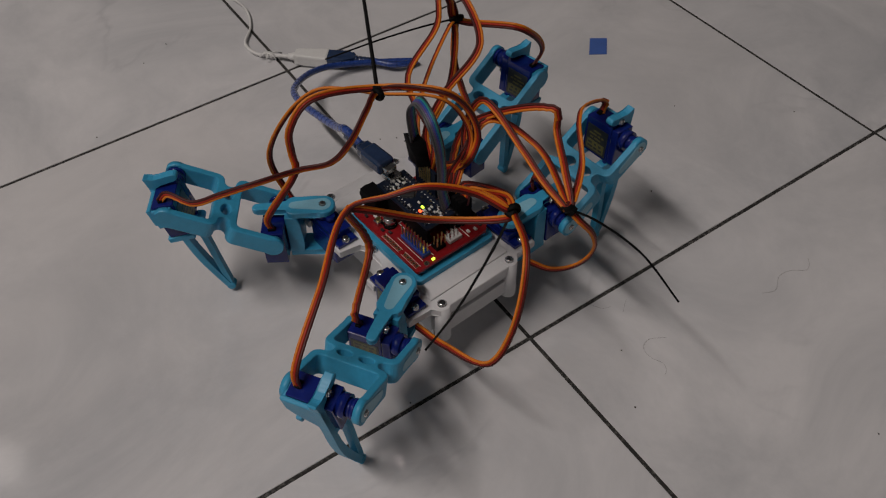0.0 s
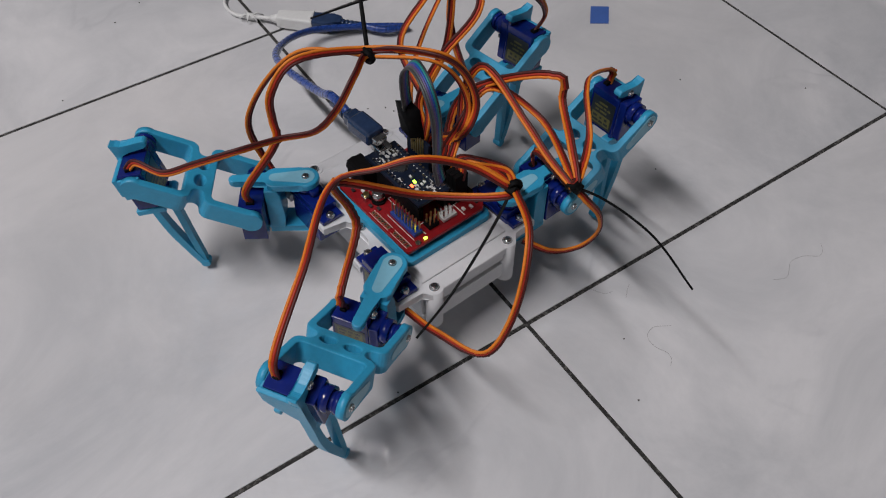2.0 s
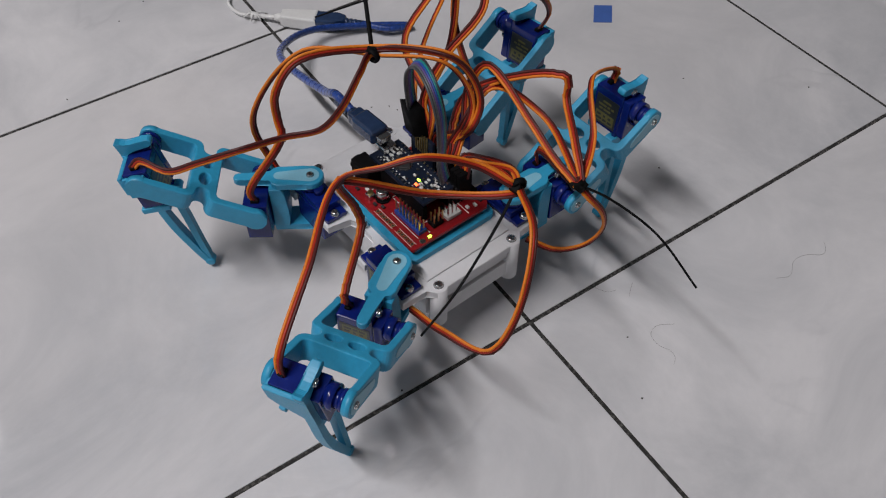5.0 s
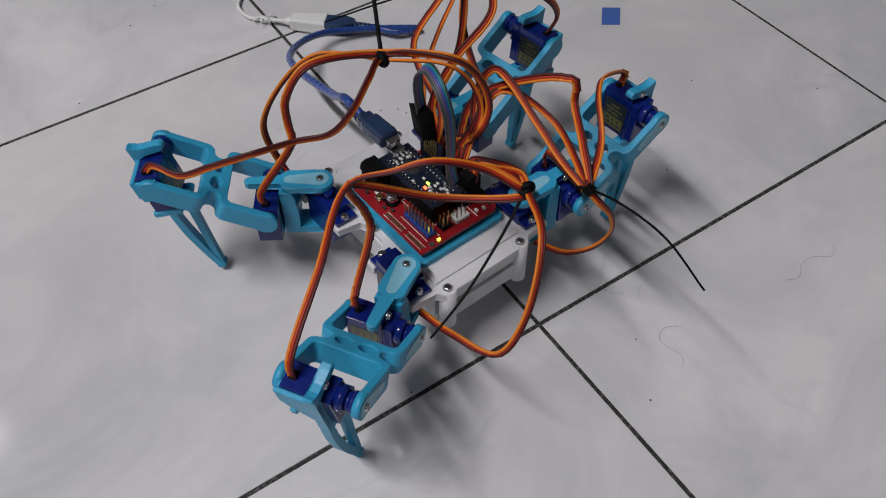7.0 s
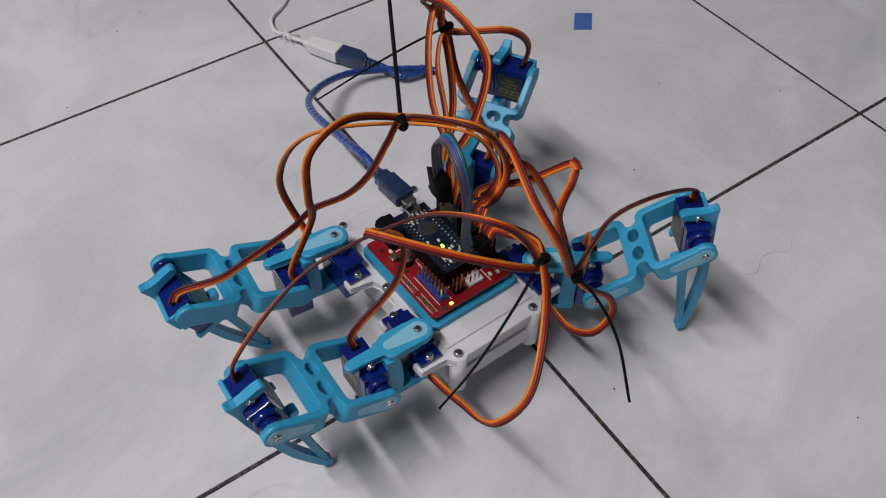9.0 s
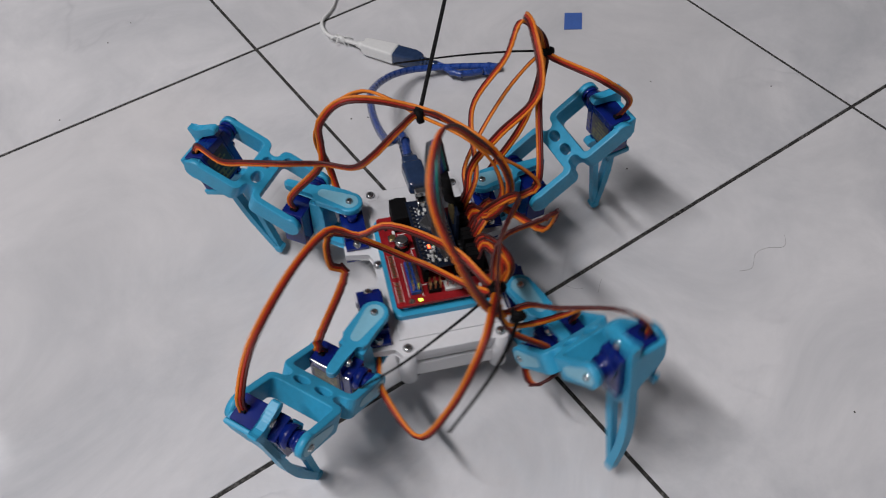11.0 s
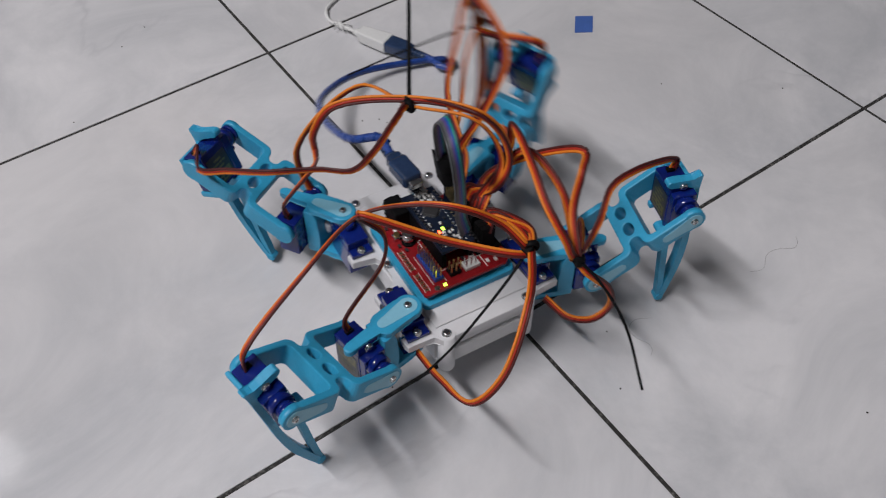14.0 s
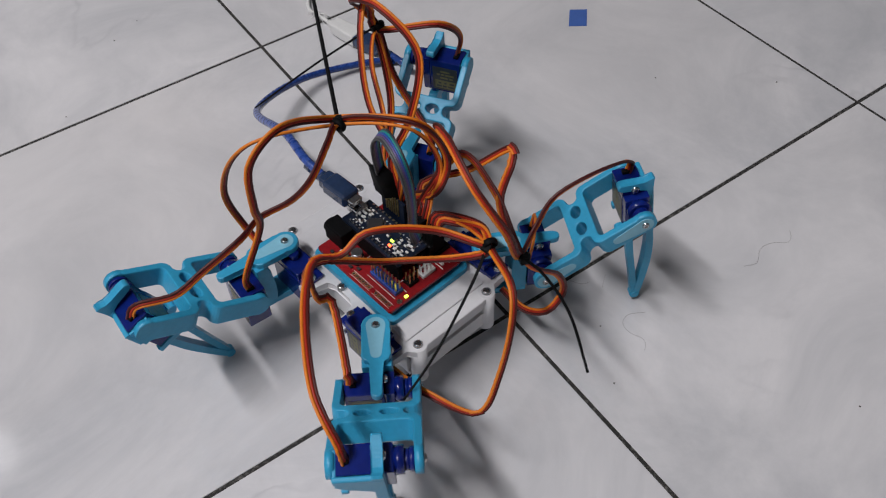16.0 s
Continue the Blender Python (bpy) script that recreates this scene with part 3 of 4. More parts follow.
def femur_bracket(robot, mirror):
    bm = bmesh.new()
    w = 3.7
    # each half of the double fork, from its open end to the line through the bridge's two oval holes
    mid, r_in = 28.1, 2.6
    for way, end in ((1, 0.0), (-1, L2)):
        back = mid - 3.1
        reach = (0.0 if way > 0 else 2 * mid - L2)
        half = [(reach, -HALF)] + arc(back - 4.5, -HALF + 4.5, 4.5, 270, 360) + arc(mid, -HALF + 4.5, 3.1, 180, 90, 6)[1:]
        for c in (-5.6, 5.6):
            half += [(mid - 2.7 * math.sin(q * math.pi / 8), c - 3.9 * math.cos(q * math.pi / 8)) for q in range(9)]
        half += arc(mid, HALF - 4.5, 3.1, 270, 180, 6)[:-1] + arc(back - 4.5, HALF - 4.5, 4.5, 0, 90)
        half += [(reach, HALF), (reach, HALF - w)] + arc(back - w - r_in, HALF - w - r_in, r_in, 90, 0) + arc(back - w - r_in, -HALF + w + r_in, r_in, 360, 270) + [(reach, -HALF + w)]
        if way < 0:
            half = [(2 * mid - x, y) for x, y in reversed(half)]
        prism(bm, half, -5.6, 5.6, "xyz")
    bmesh.ops.remove_doubles(bm, verts=bm.verts, dist=0.01)
    inside = [f for f in bm.faces if all(abs(v.co.x - mid) < 0.01 for v in f.verts)]
    bmesh.ops.delete(bm, geom=inside, context="FACES_ONLY")
    bm.normal_update()
    rim = [e for e in bm.edges if len(e.link_faces) == 2 and sorted(round(abs(f.normal.z)) for f in e.link_faces) == [0, 1]]
    bmesh.ops.bevel(bm, geom=rim, offset=0.7, segments=2, profile=0.5, affect="EDGES")
    ob = part("femur_bracket", bm, TEAL, robot, "teal printed double fork linking hip and knee", mirror)
    for x in (0, L2):
        for s in (-1, 1):
            bm = bmesh.new()
            rod(bm, (x, s * (HALF - w + 0.1), 0), (x, s * (HALF - 0.1), 0), 5.8, 28)
            part("pivot_boss", bm, TEAL, ob, "", mirror)
    for x, way in ((0, 1), (L2, -1)):
        bm = bmesh.new()
        prism(bm, [(x + way * u, v) for u, v in lozenge(4.2, 2.4, 15.0)], HALF - 0.3, HALF + 0.25, "xzy")
        part("horn_inlay", bm, INLAY, ob, "pale servo horn set in the fork", mirror)
        screw(ob, (x, mirror * (HALF + 0.1), 0), (-90 * mirror, 0, 0), 0.72)
        bm = bmesh.new()
        rod(bm, (x, HALF - w - 1.9, 0), (x, HALF - w + 0.1, 0), 5.0, 20)
        part("servo_horn", bm, SERVO, ob, "blue hub", mirror)
    return ob


def band(bm, line, widths, lo, hi, bevel=0.5):
    """A flat curved bar in the x-z plane along a centre line, from lo to hi in y."""
    pts = [Vector(p) for p in line]
    left, right = [], []
    for i, p in enumerate(pts):
        d = (pts[min(i + 1, len(pts) - 1)] - pts[max(i - 1, 0)]).normalized()
        side = Vector((-d.z, 0, d.x)) * widths[i]
        left.append(((p + side).x, (p + side).z)), right.append(((p - side).x, (p - side).z))
    prism(bm, left + right[::-1], lo, hi, "xzy", bevel)


def tibia_foot(robot, mirror):
    """Shin: z runs up the shin, x outwards; the toe tip is at (0, 0, -L3)."""
    bm = bmesh.new()
    frame_out = [(6.2, -22.0), (8.9, -22.4), (9.2, -6.0), (8.9, 5.0), (9.2, 10.4), (9.8, 13.2), (8.8, 14.0), (7.2, 12.5), (5.0, 11.5), (1.5, 11.4), (-4.5, 12.6)] + arc(-6.4, 10.8, 2.1, 110, 270, 6) + [(2.0, 7.6), (6.4, 6.6)]
    prism(bm, frame_out, -0.8, 3.8, "xzy", 0.6)
    low = [(7.4, -23.0), (7.4, -18.6), (-6.0, -18.4)] + arc(-7.4, -20.4, 2.2, 90, 250, 6) + [(-4.0, -24.4), (2.0, -25.0)]
    prism(bm, low, -1.2, 4.0, "xzy", 0.5)
    prism(bm, [(3.0, 5.4), (-16.6, 5.4), (-16.6, -5.0), (-13.0, -9.5), (-1.0, -17.0), (3.0, -17.0)], 6.2, 8.6, "yzx", 0.7)
    box(bm, (-4.5, -16.4, -8.0), (7.5, -14.9, 4.5), 0.5)
    box(bm, (-6.8, -15.4, -20.6), (8.0, -12.0, -17.3), 0.6)
    rod(bm, (0, -16.6, 0), (0, -14.9, 0), 5.2, 24)
    outer = spline([(7.7, 0, 6), (7.7, 0, -10), (7.7, 0, -22), (7.9, 0, -34), (6.7, 0, -49), (4.0, 0, -64), (0.9, 0, -78)], 18)
    band(bm, outer, [1.4 + 0.06 * k if k < 12 else 2.12 - 0.05 * (k - 12) for k in range(19)], -1.2, 3.8)
    inner = spline([(-2.8, 0, -20), (-2.4, 0, -38), (-1.0, 0, -58), (0.0, 0, -76.5)], 10)
    band(bm, inner, [1.9 - 0.03 * k for k in range(11)], -0.8, 3.4)
    prism(bm, arc(0.4, -78.0, 2.7, 0, 330, 11), -1.5, 4.1, "xzy", 0.7)
    ob = part("tibia_foot", bm, TEAL, robot, "teal printed shin with a forked curved foot", mirror)
    add_servo(ob, Matrix.Identity(4), (0, 0, 0), mirror)
    return ob


def chassis(robot):
    quad = [(-26, -53), (-29, -48.5), (-42.5, -48.5), (-43.2, -46), (-43.2, -42.0), (-29.6, -41.8), (-29.6, -18.6), (-42.6, -18.4), (-42.6, -12.2), (-30.5, -10.5), (-28.5, -6)]
    left = quad + [(x, -y) for x, y in reversed(quad)]
    deck = left + [(-x, y) for x, y in reversed(left)]
    bm = bmesh.new()
    prism(bm, deck, 48.6, 53.2, "xyz", 0.6)
    box(bm, (-26, -45, 53.1), (26, 45, 54.2), 0.5)
    ob = part("deck", bm, WHITE, robot, "white printed top plate with servo ears")
    for sx in (-1, 1):
        for sy in (-1, 1):
            bm = bmesh.new()
            rod(bm, (sx * 22.8, sy * 50, 27.5), (sx * 22.8, sy * 50, 53.6), 4.3, 24)
            p = part("pillar", bm, WHITE, robot, "white printed corner pillar")
            screw(p, (sx * 22.8, sy * 50, 53.3), (0, 0, 25 + 40 * sx), 1.0)
    for x, y in ((-24.5, 2), (24.5, 2)):
        screw(ob, (x * 1.12, y, 53.6))
    bm = bmesh.new()
    for s in (-1, 1):
        prism(bm, [(-23, s * 52), (23, s * 52), (23, s * 47.5), (-23, s * 47.5)], 44.2, 48.7, "xyz", 0.3)
        prism(bm, [(-23, s * 52), (23, s * 52), (23, s * 47.5), (-23, s * 47.5)], 31.0, 40.8, "xyz", 0.3)
        box(bm, (-22, s * 49 - 1, 40), (22, s * 49 + 1, 45))
        box(bm, (s * 26 - 1.5, -46, 31), (s * 26 + 1.5, 46, 48.7), 0.3)
    part("side_wall", bm, WHITE, robot, "white printed walls with a slot at each end")
    bm = bmesh.new()
    prism(bm, [(-27, -47), (27, -47), (27, 47), (-27, 47)], 28.0, 31.2, "xyz", 0.5)
    part("bottom_plate", bm, WHITE, robot, "white printed bottom plate")
    for name in LEGS:
        sx, sy = SIDE[name]
        ob = new("servo", SERVO_MESHES[1])
        ob.parent = robot
        m = pose(sx * A * MM, sy * A * MM, 52.8 * MM, 90, 0, 0 if sy < 0 else 180)
        ob.matrix_basis = m @ pose(0, 0, 0)
        tagged(ob, "glossy dark blue micro servo upright in the corner")
        lb = new("servo_label", LABEL_MESHES[1])
        lb.parent = ob
        for z in (8.6, -19.8):
            s = new("screw", SCREW)
            s.parent = ob
            s.matrix_basis = pose(0, 3.4 * MM, z * MM, -90, 0, 0) @ Matrix.Scale(0.9, 4)


def pins(parent, x0, y0, nx, ny, z0, z1, material, r=0.32, pitch=2.54):
    """A field of square pins, each a piece of its board."""
    bm = bmesh.new()
    box(bm, (-r, -r, z0), (r, r, z1))
    me = mesh_of("pin", bm, material)
    for i in range(nx):
        for j in range(ny):
            ob = new("pin", me)
            ob.parent = parent
            ob.location = ((x0 + i * pitch) * MM, (y0 + j * pitch) * MM, 0)


def electronics(robot):
    bm = bmesh.new()
    o = arc(-22.6, -31.2, 3.2, 180, 270) + arc(23.2, -31.2, 3.2, 270, 360) + arc(23.2, 24.5, 4, 0, 90) + arc(-21.8, 24.5, 4, 90, 180)
    prism(bm, o, 54.0, 57.6, "xyz", 0.8)
    tray = part("tray", bm, TEAL, robot, "teal printed board tray")
    for x, y in ((-19.5, -28), (21.5, -28), (-19.5, 20), (21.5, 20)):
        bm = bmesh.new()
        rod(bm, (x, y, 57.4), (x, y, 61.0), 3.0, 16)
        part("board_post", bm, TEAL, tray)
    bm = bmesh.new()
    o = arc(-22.6, -30.6, 1.5, 180, 270) + [(22.0, -32.1), (25.4, -28.6)] + arc(24, 23.5, 1.5, 0, 90) + arc(-22.6, 23.5, 1.5, 90, 180)
    prism(bm, o, 60.9, 62.5, "xyz")
    board = part("shield_board", bm, PCB_RED, robot, "red expansion circuit board")
    # plated holes along the edge and white legend lines
    bm = bmesh.new()
    rod(bm, (0, 0, 62.45), (0, 0, 62.62), 1.0, 12)
    rod(bm, (0, 0, 62.5), (0, 0, 62.68), 0.58, 10, slot=1)
    me = mesh_of("plated_hole", bm, [BRASS, CHIP])
    for y in [-28.4 + 2.5 * k for k in range(5)] + [-13.4 + 2.4 * k for k in range(6)]:
        ob = new("plated_hole", me)
        ob.parent = board
        ob.location = (-21.5 * MM, y * MM, 0)
    bm = bmesh.new()
    for x0, x1, y0, y1 in ((-23.0, -22.8, -29.8, -16.8), (-20.2, -20.0, -29.8, -16.8), (-23.0, -22.8, -14.8, 0), (-20.2, -20.0, -14.8, 0), (-17.2, -16.9, -27.5, -6.5), (-10.5, -10.1, -28, 2), (-10.5, 12, 1.6, 2.0), (-10.5, 20, -21.6, -21.2), (12, 12.4, -30, -21.4), (-19, -18.6, 7, 12), (-15, -11, 12, 12.4)):
        box(bm, (x0, y0, 62.5), (x1, y1, 62.6))
    part("legend", bm, PRINT, board, "white printed lines")
    bm = bmesh.new()
    box(bm, (-16.0, -26.6, 62.5), (-11.0, -7.4, 65.0), 0.2)
    pins(board, -14.8, -25.6, 2, 8, 64.9, 71.0, BRASS)
    part("pin_header", bm, NAVY, board, "blue pin header")
    bm = bmesh.new()
    box(bm, (-7.5, -27.5, 62.5), (-1.5, -22.4, 65.0), 0.2)
    pins(board, -6.6, -26.6, 3, 2, 64.9, 71.0, BRASS)
    part("pin_header", bm, BLACK, board, "black pin header")
    bm = bmesh.new()
    box(bm, (0.8, -28.0, 62.5), (9.2, -22.8, 64.8), 0.3)
    pins(board, 1.9, -26.7, 3, 2, 64.7, 69.6, STEEL)
    part("pin_header", bm, PRINT, board, "white pin header")
    bm = bmesh.new()
    rod(bm, (-14.5, 3.8, 62.5), (-14.5, 3.8, 63.6), 3.9, 8)
    rod(bm, (-14.5, 3.8, 63.6), (-14.5, 3.8, 68.6), 3.2, 24, slot=1)
    rod(bm, (-14.5, 3.8, 68.6), (-14.5, 3.8, 69.1), 3.2, 24, 2.8, slot=1)
    part("capacitor", bm, [BLACK, STEEL], board, "silver can capacitor")
    bm = bmesh.new()
    box(bm, (-16.5, 13.5, 62.5), (-7.5, 27.5, 73.5), 0.7)
    rod(bm, (-12, 27.4, 68), (-12, 29.0, 68), 4.0, 20)
    rod(bm, (-12, 28.6, 68), (-12, 29.2, 68), 2.9, 16, slot=1)
    part("power_jack", bm, [BLACK, CHIP], board, "black barrel jack")
    bm = bmesh.new()
    box(bm, (-20.6, 6.5, 62.5), (-16.6, 10.5, 65.2), 0.3)
    rod(bm, (-18.6, 8.5, 65), (-18.6, 8.5, 66.4), 1.5, 14, slot=1)
    part("reset_button", bm, [STEEL, BRASS], board, "small metal push button")
    bm = bmesh.new()
    box(bm, (-13.1, -30.8, 62.5), (-11.3, -29.6, 63.5), 0.2)
    part("led", bm, LED_GREEN, board, "lit green indicator")
    for k, (x, y) in enumerate(((-18, -1), (-17, 13.5), (-20, 3), (-5, -8), (4, -19.5), (8, -20), (22, -27), (18, -28), (-20.5, 17), (14, -27))):
        bm = bmesh.new()
        box(bm, (x - 0.7, y - 1.1, 62.5), (x + 0.7, y + 1.1, 63.5), 0.1)
        part("small_component", bm, (CHIP, PRINT)[k % 2], board)
    bm = bmesh.new()
    rod(bm, (-16.6, -30.2, 62.5), (-16.6, -30.2, 62.9), 1.5, 14)
    part("corner_screw", bm, STEEL, board, "steel mounting screw")
    # black strip added to darken the board beside the servo plugs
    bm = bmesh.new()
    box(bm, (11.0, -21.5, 62.5), (13.6, -4.5, 71.0), 0.2)
    for k in range(6):
        box(bm, (11.8, -20.4 + 2.54 * k, 70.9), (12.8, -19.4 + 2.54 * k, 71.1), slot=1)
    part("socket_strip", bm, [BLACK, CHIP], board, "black socket strip")
    # sockets that carry the small board
    for x in (-7.2, 8.2):
        bm = bmesh.new()
        box(bm, (x - 1.3, -20.5, 62.5), (x + 1.3, 20.5, 71.2), 0.2)
        part("socket_strip", bm, BLACK, board, "black socket strip")
    bm = bmesh.new()
    prism(bm, [(-8.7, -21.2), (9.7, -21.2), (9.7, 22.2), (-8.7, 22.2)], 73.6, 75.2, "xyz")
    nano = part("controller_board", bm, PCB_DARK, robot, "small dark blue controller board")
    for x in (-7.2, 8.2):
        bm = bmesh.new()
        box(bm, (x - 1.25, -19.8, 71.2), (x + 1.25, 19.8, 73.6))
        pins(nano, x, -18.4, 1, 15, 75.0, 76.6, STEEL, 0.58)
        part("pin_strip", bm, BLACK, nano, "black pin strip")
    bm = bmesh.new()
    for r0 in (0, 90):
        for k in range(8):
            u = -2.8 + 0.8 * k
            for s in (-1, 1):
                p0, p1 = (u, s * 3.6), (u + 0.4, s * 4.7)
                lo, hi = (min(p0[0], p1[0]), min(p0[1], p1[1])), (max(p0[0], p1[0]), max(p0[1], p1[1]))
                if r0:
                    lo, hi = (lo[1], lo[0]), (hi[1], hi[0])
                box(bm, (lo[0] + 0.5, lo[1] + 5.0, 75.2), (hi[0] + 0.5, hi[1] + 5.0, 75.5), slot=1)
    box(bm, (-3.2, 1.3, 75.3), (4.2, 8.7, 76.4), 0.2)
    bmesh.ops.rotate(bm, verts=bm.verts, cent=(0.5, 5.0, 75), matrix=Matrix.Rotation(radians(45), 3, "Z"))
    bmesh.ops.translate(bm, verts=bm.verts, vec=(0, 1.4, 0))
    part("chip", bm, [CHIP, STEEL], nano, "square processor with silver legs")
    bm = bmesh.new()
    box(bm, (-3.4, 16.5, 75.2), (4.4, 25.0, 79.2), 0.6)
    part("usb_socket", bm, STEEL, nano, "metal cable socket")
    for x, y, m in ((-3.4, -8.8, LED_RED), (-0.6, -7.4, LED_GREEN)):
        bm = bmesh.new()
        box(bm, (x - 0.55, y - 0.9, 75.2), (x + 0.55, y + 0.9, 76.0), 0.1)
        part("led", bm, m, nano, "lit indicator")
    rnd = random.Random(4)
    for k in range(76):
        bm = bmesh.new()
        x, y = rnd.uniform(-5, 6), rnd.choice([rnd.uniform(-20, -10), rnd.uniform(-20, 0), rnd.uniform(12.2, 16)])
        box(bm, (x - 0.5, y - 0.8, 75.2), (x + 0.5, y + 0.8, 75.9))
        part("small_component", bm, (STEEL, PRINT, PRINT, CHIP)[k % 4], nano)
    bm = bmesh.new()
    for k in range(15):
        for x in (-5.2, 6.2):
            box(bm, (x - 0.3, -18.7 + 2.54 * k, 75.2), (x + 0.3, -18.1 + 2.54 * k, 75.27))
    part("legend", bm, PRINT, nano, "white pin lettering as small marks")
    # upright radio board with a ribbon plugged on its top
    bm = bmesh.new()
    prism(bm, [(11.4, -3), (11.4, 13), (13.0, 13), (13.0, -3)], 64, 88, "xyz")
    radio = part("radio_board", bm, PCB_DARK, robot, "upright dark radio board")
    bm = bmesh.new()
    tube(bm, [(10.6, 8, 89), (6.2, 5.5, 111)], 6.6, 4, flat=(1.0, 0.42), up=(1, 0.4, 0))
    part("ribbon_plug", bm, BLACK, radio, "black ribbon plug")
    bm = bmesh.new()
    for j in range(6):
        box(bm, (10.6, 0.5 + 1.75 * j, 78), (11.3, 1.1 + 1.75 * j, 90))
    part("contact_pin", bm, BRASS, radio, "gilt contact pins")
    path = [(6.4, 5.6, 110), (4.6, 4.6, 119), (1.2, 0, 136), (-2, -11, 147.5), (-5, -22, 147), (-6.5, -30, 138), (-4, -29, 118), (-1, -25, 100), (4, -22, 84)]
    for k in range(6):
        bm = bmesh.new()
        off = (k - 2.5) * 1.3
        tube(bm, spline([(x + off * 0.92, y + off * 0.38, z) for x, y, z in path], 40), 0.68, 8)
        part("ribbon_wire", bm, RIBBON[k % 6], radio, "one wire of the rainbow ribbon over the boards")
    # servo plug field on the board's edge
    bm = bmesh.new()
    box(bm, (14.4, -22, 62.5), (24.5, 20, 65.0), 0.2)
    part("pin_header", bm, BLACK, board, "black servo pin field")


# ---- servo leads: ribbons of three wires, in short stiff pieces ----
# per lead: leg, joint, plug place, and way points as (swing1, point1, swing2, point2) or a fixed point
TIE_BACK, TIE_BOARD = (0.5, 26, 131), (15, -57, 101)
ROLL = {
    ("bl", "knee"): (180, 260),
    ("fl", "knee"): (180, 180, 180, 210, 250, 270, 270, 260, 250, 250),
    ("fl", "hip"): (43, -22, -45, -88, -130, -130, -130, -130, -130, -150, -125, -125, -125),
    ("fr", "knee"): (42, 36, 35, 50, 0, -80, -85, -86, -86, -100, -106, -150, -150, -140, -130, -120, -60),
    ("fr", "hip"): (40, 40, 32, 25, 22, 20, 22, 60, 165, 182, 182, 100),
    ("fr", "coxa"): (44, 30, 30, 10, 0, 0, 0, -10, 0, 45, 75, 100),
    ("fl", "coxa"): (44, -7, -25, -62, -49, -65, -68, -68, -59, -20, -15, -13),
    ("bl", "hip"): (48, 14, 44, 60, 65, 65, 65, 70, 80, 80, 80, 80, 90, 80),
    ("br", "hip"): (42, 46, 42, 42, 45, 40, 0, -124, -103, -98, -100, -100),
}
BUNDLE = [(27, -10, 92), (34, -11, 106), (30, -8, 124), (20, -3, 136)]
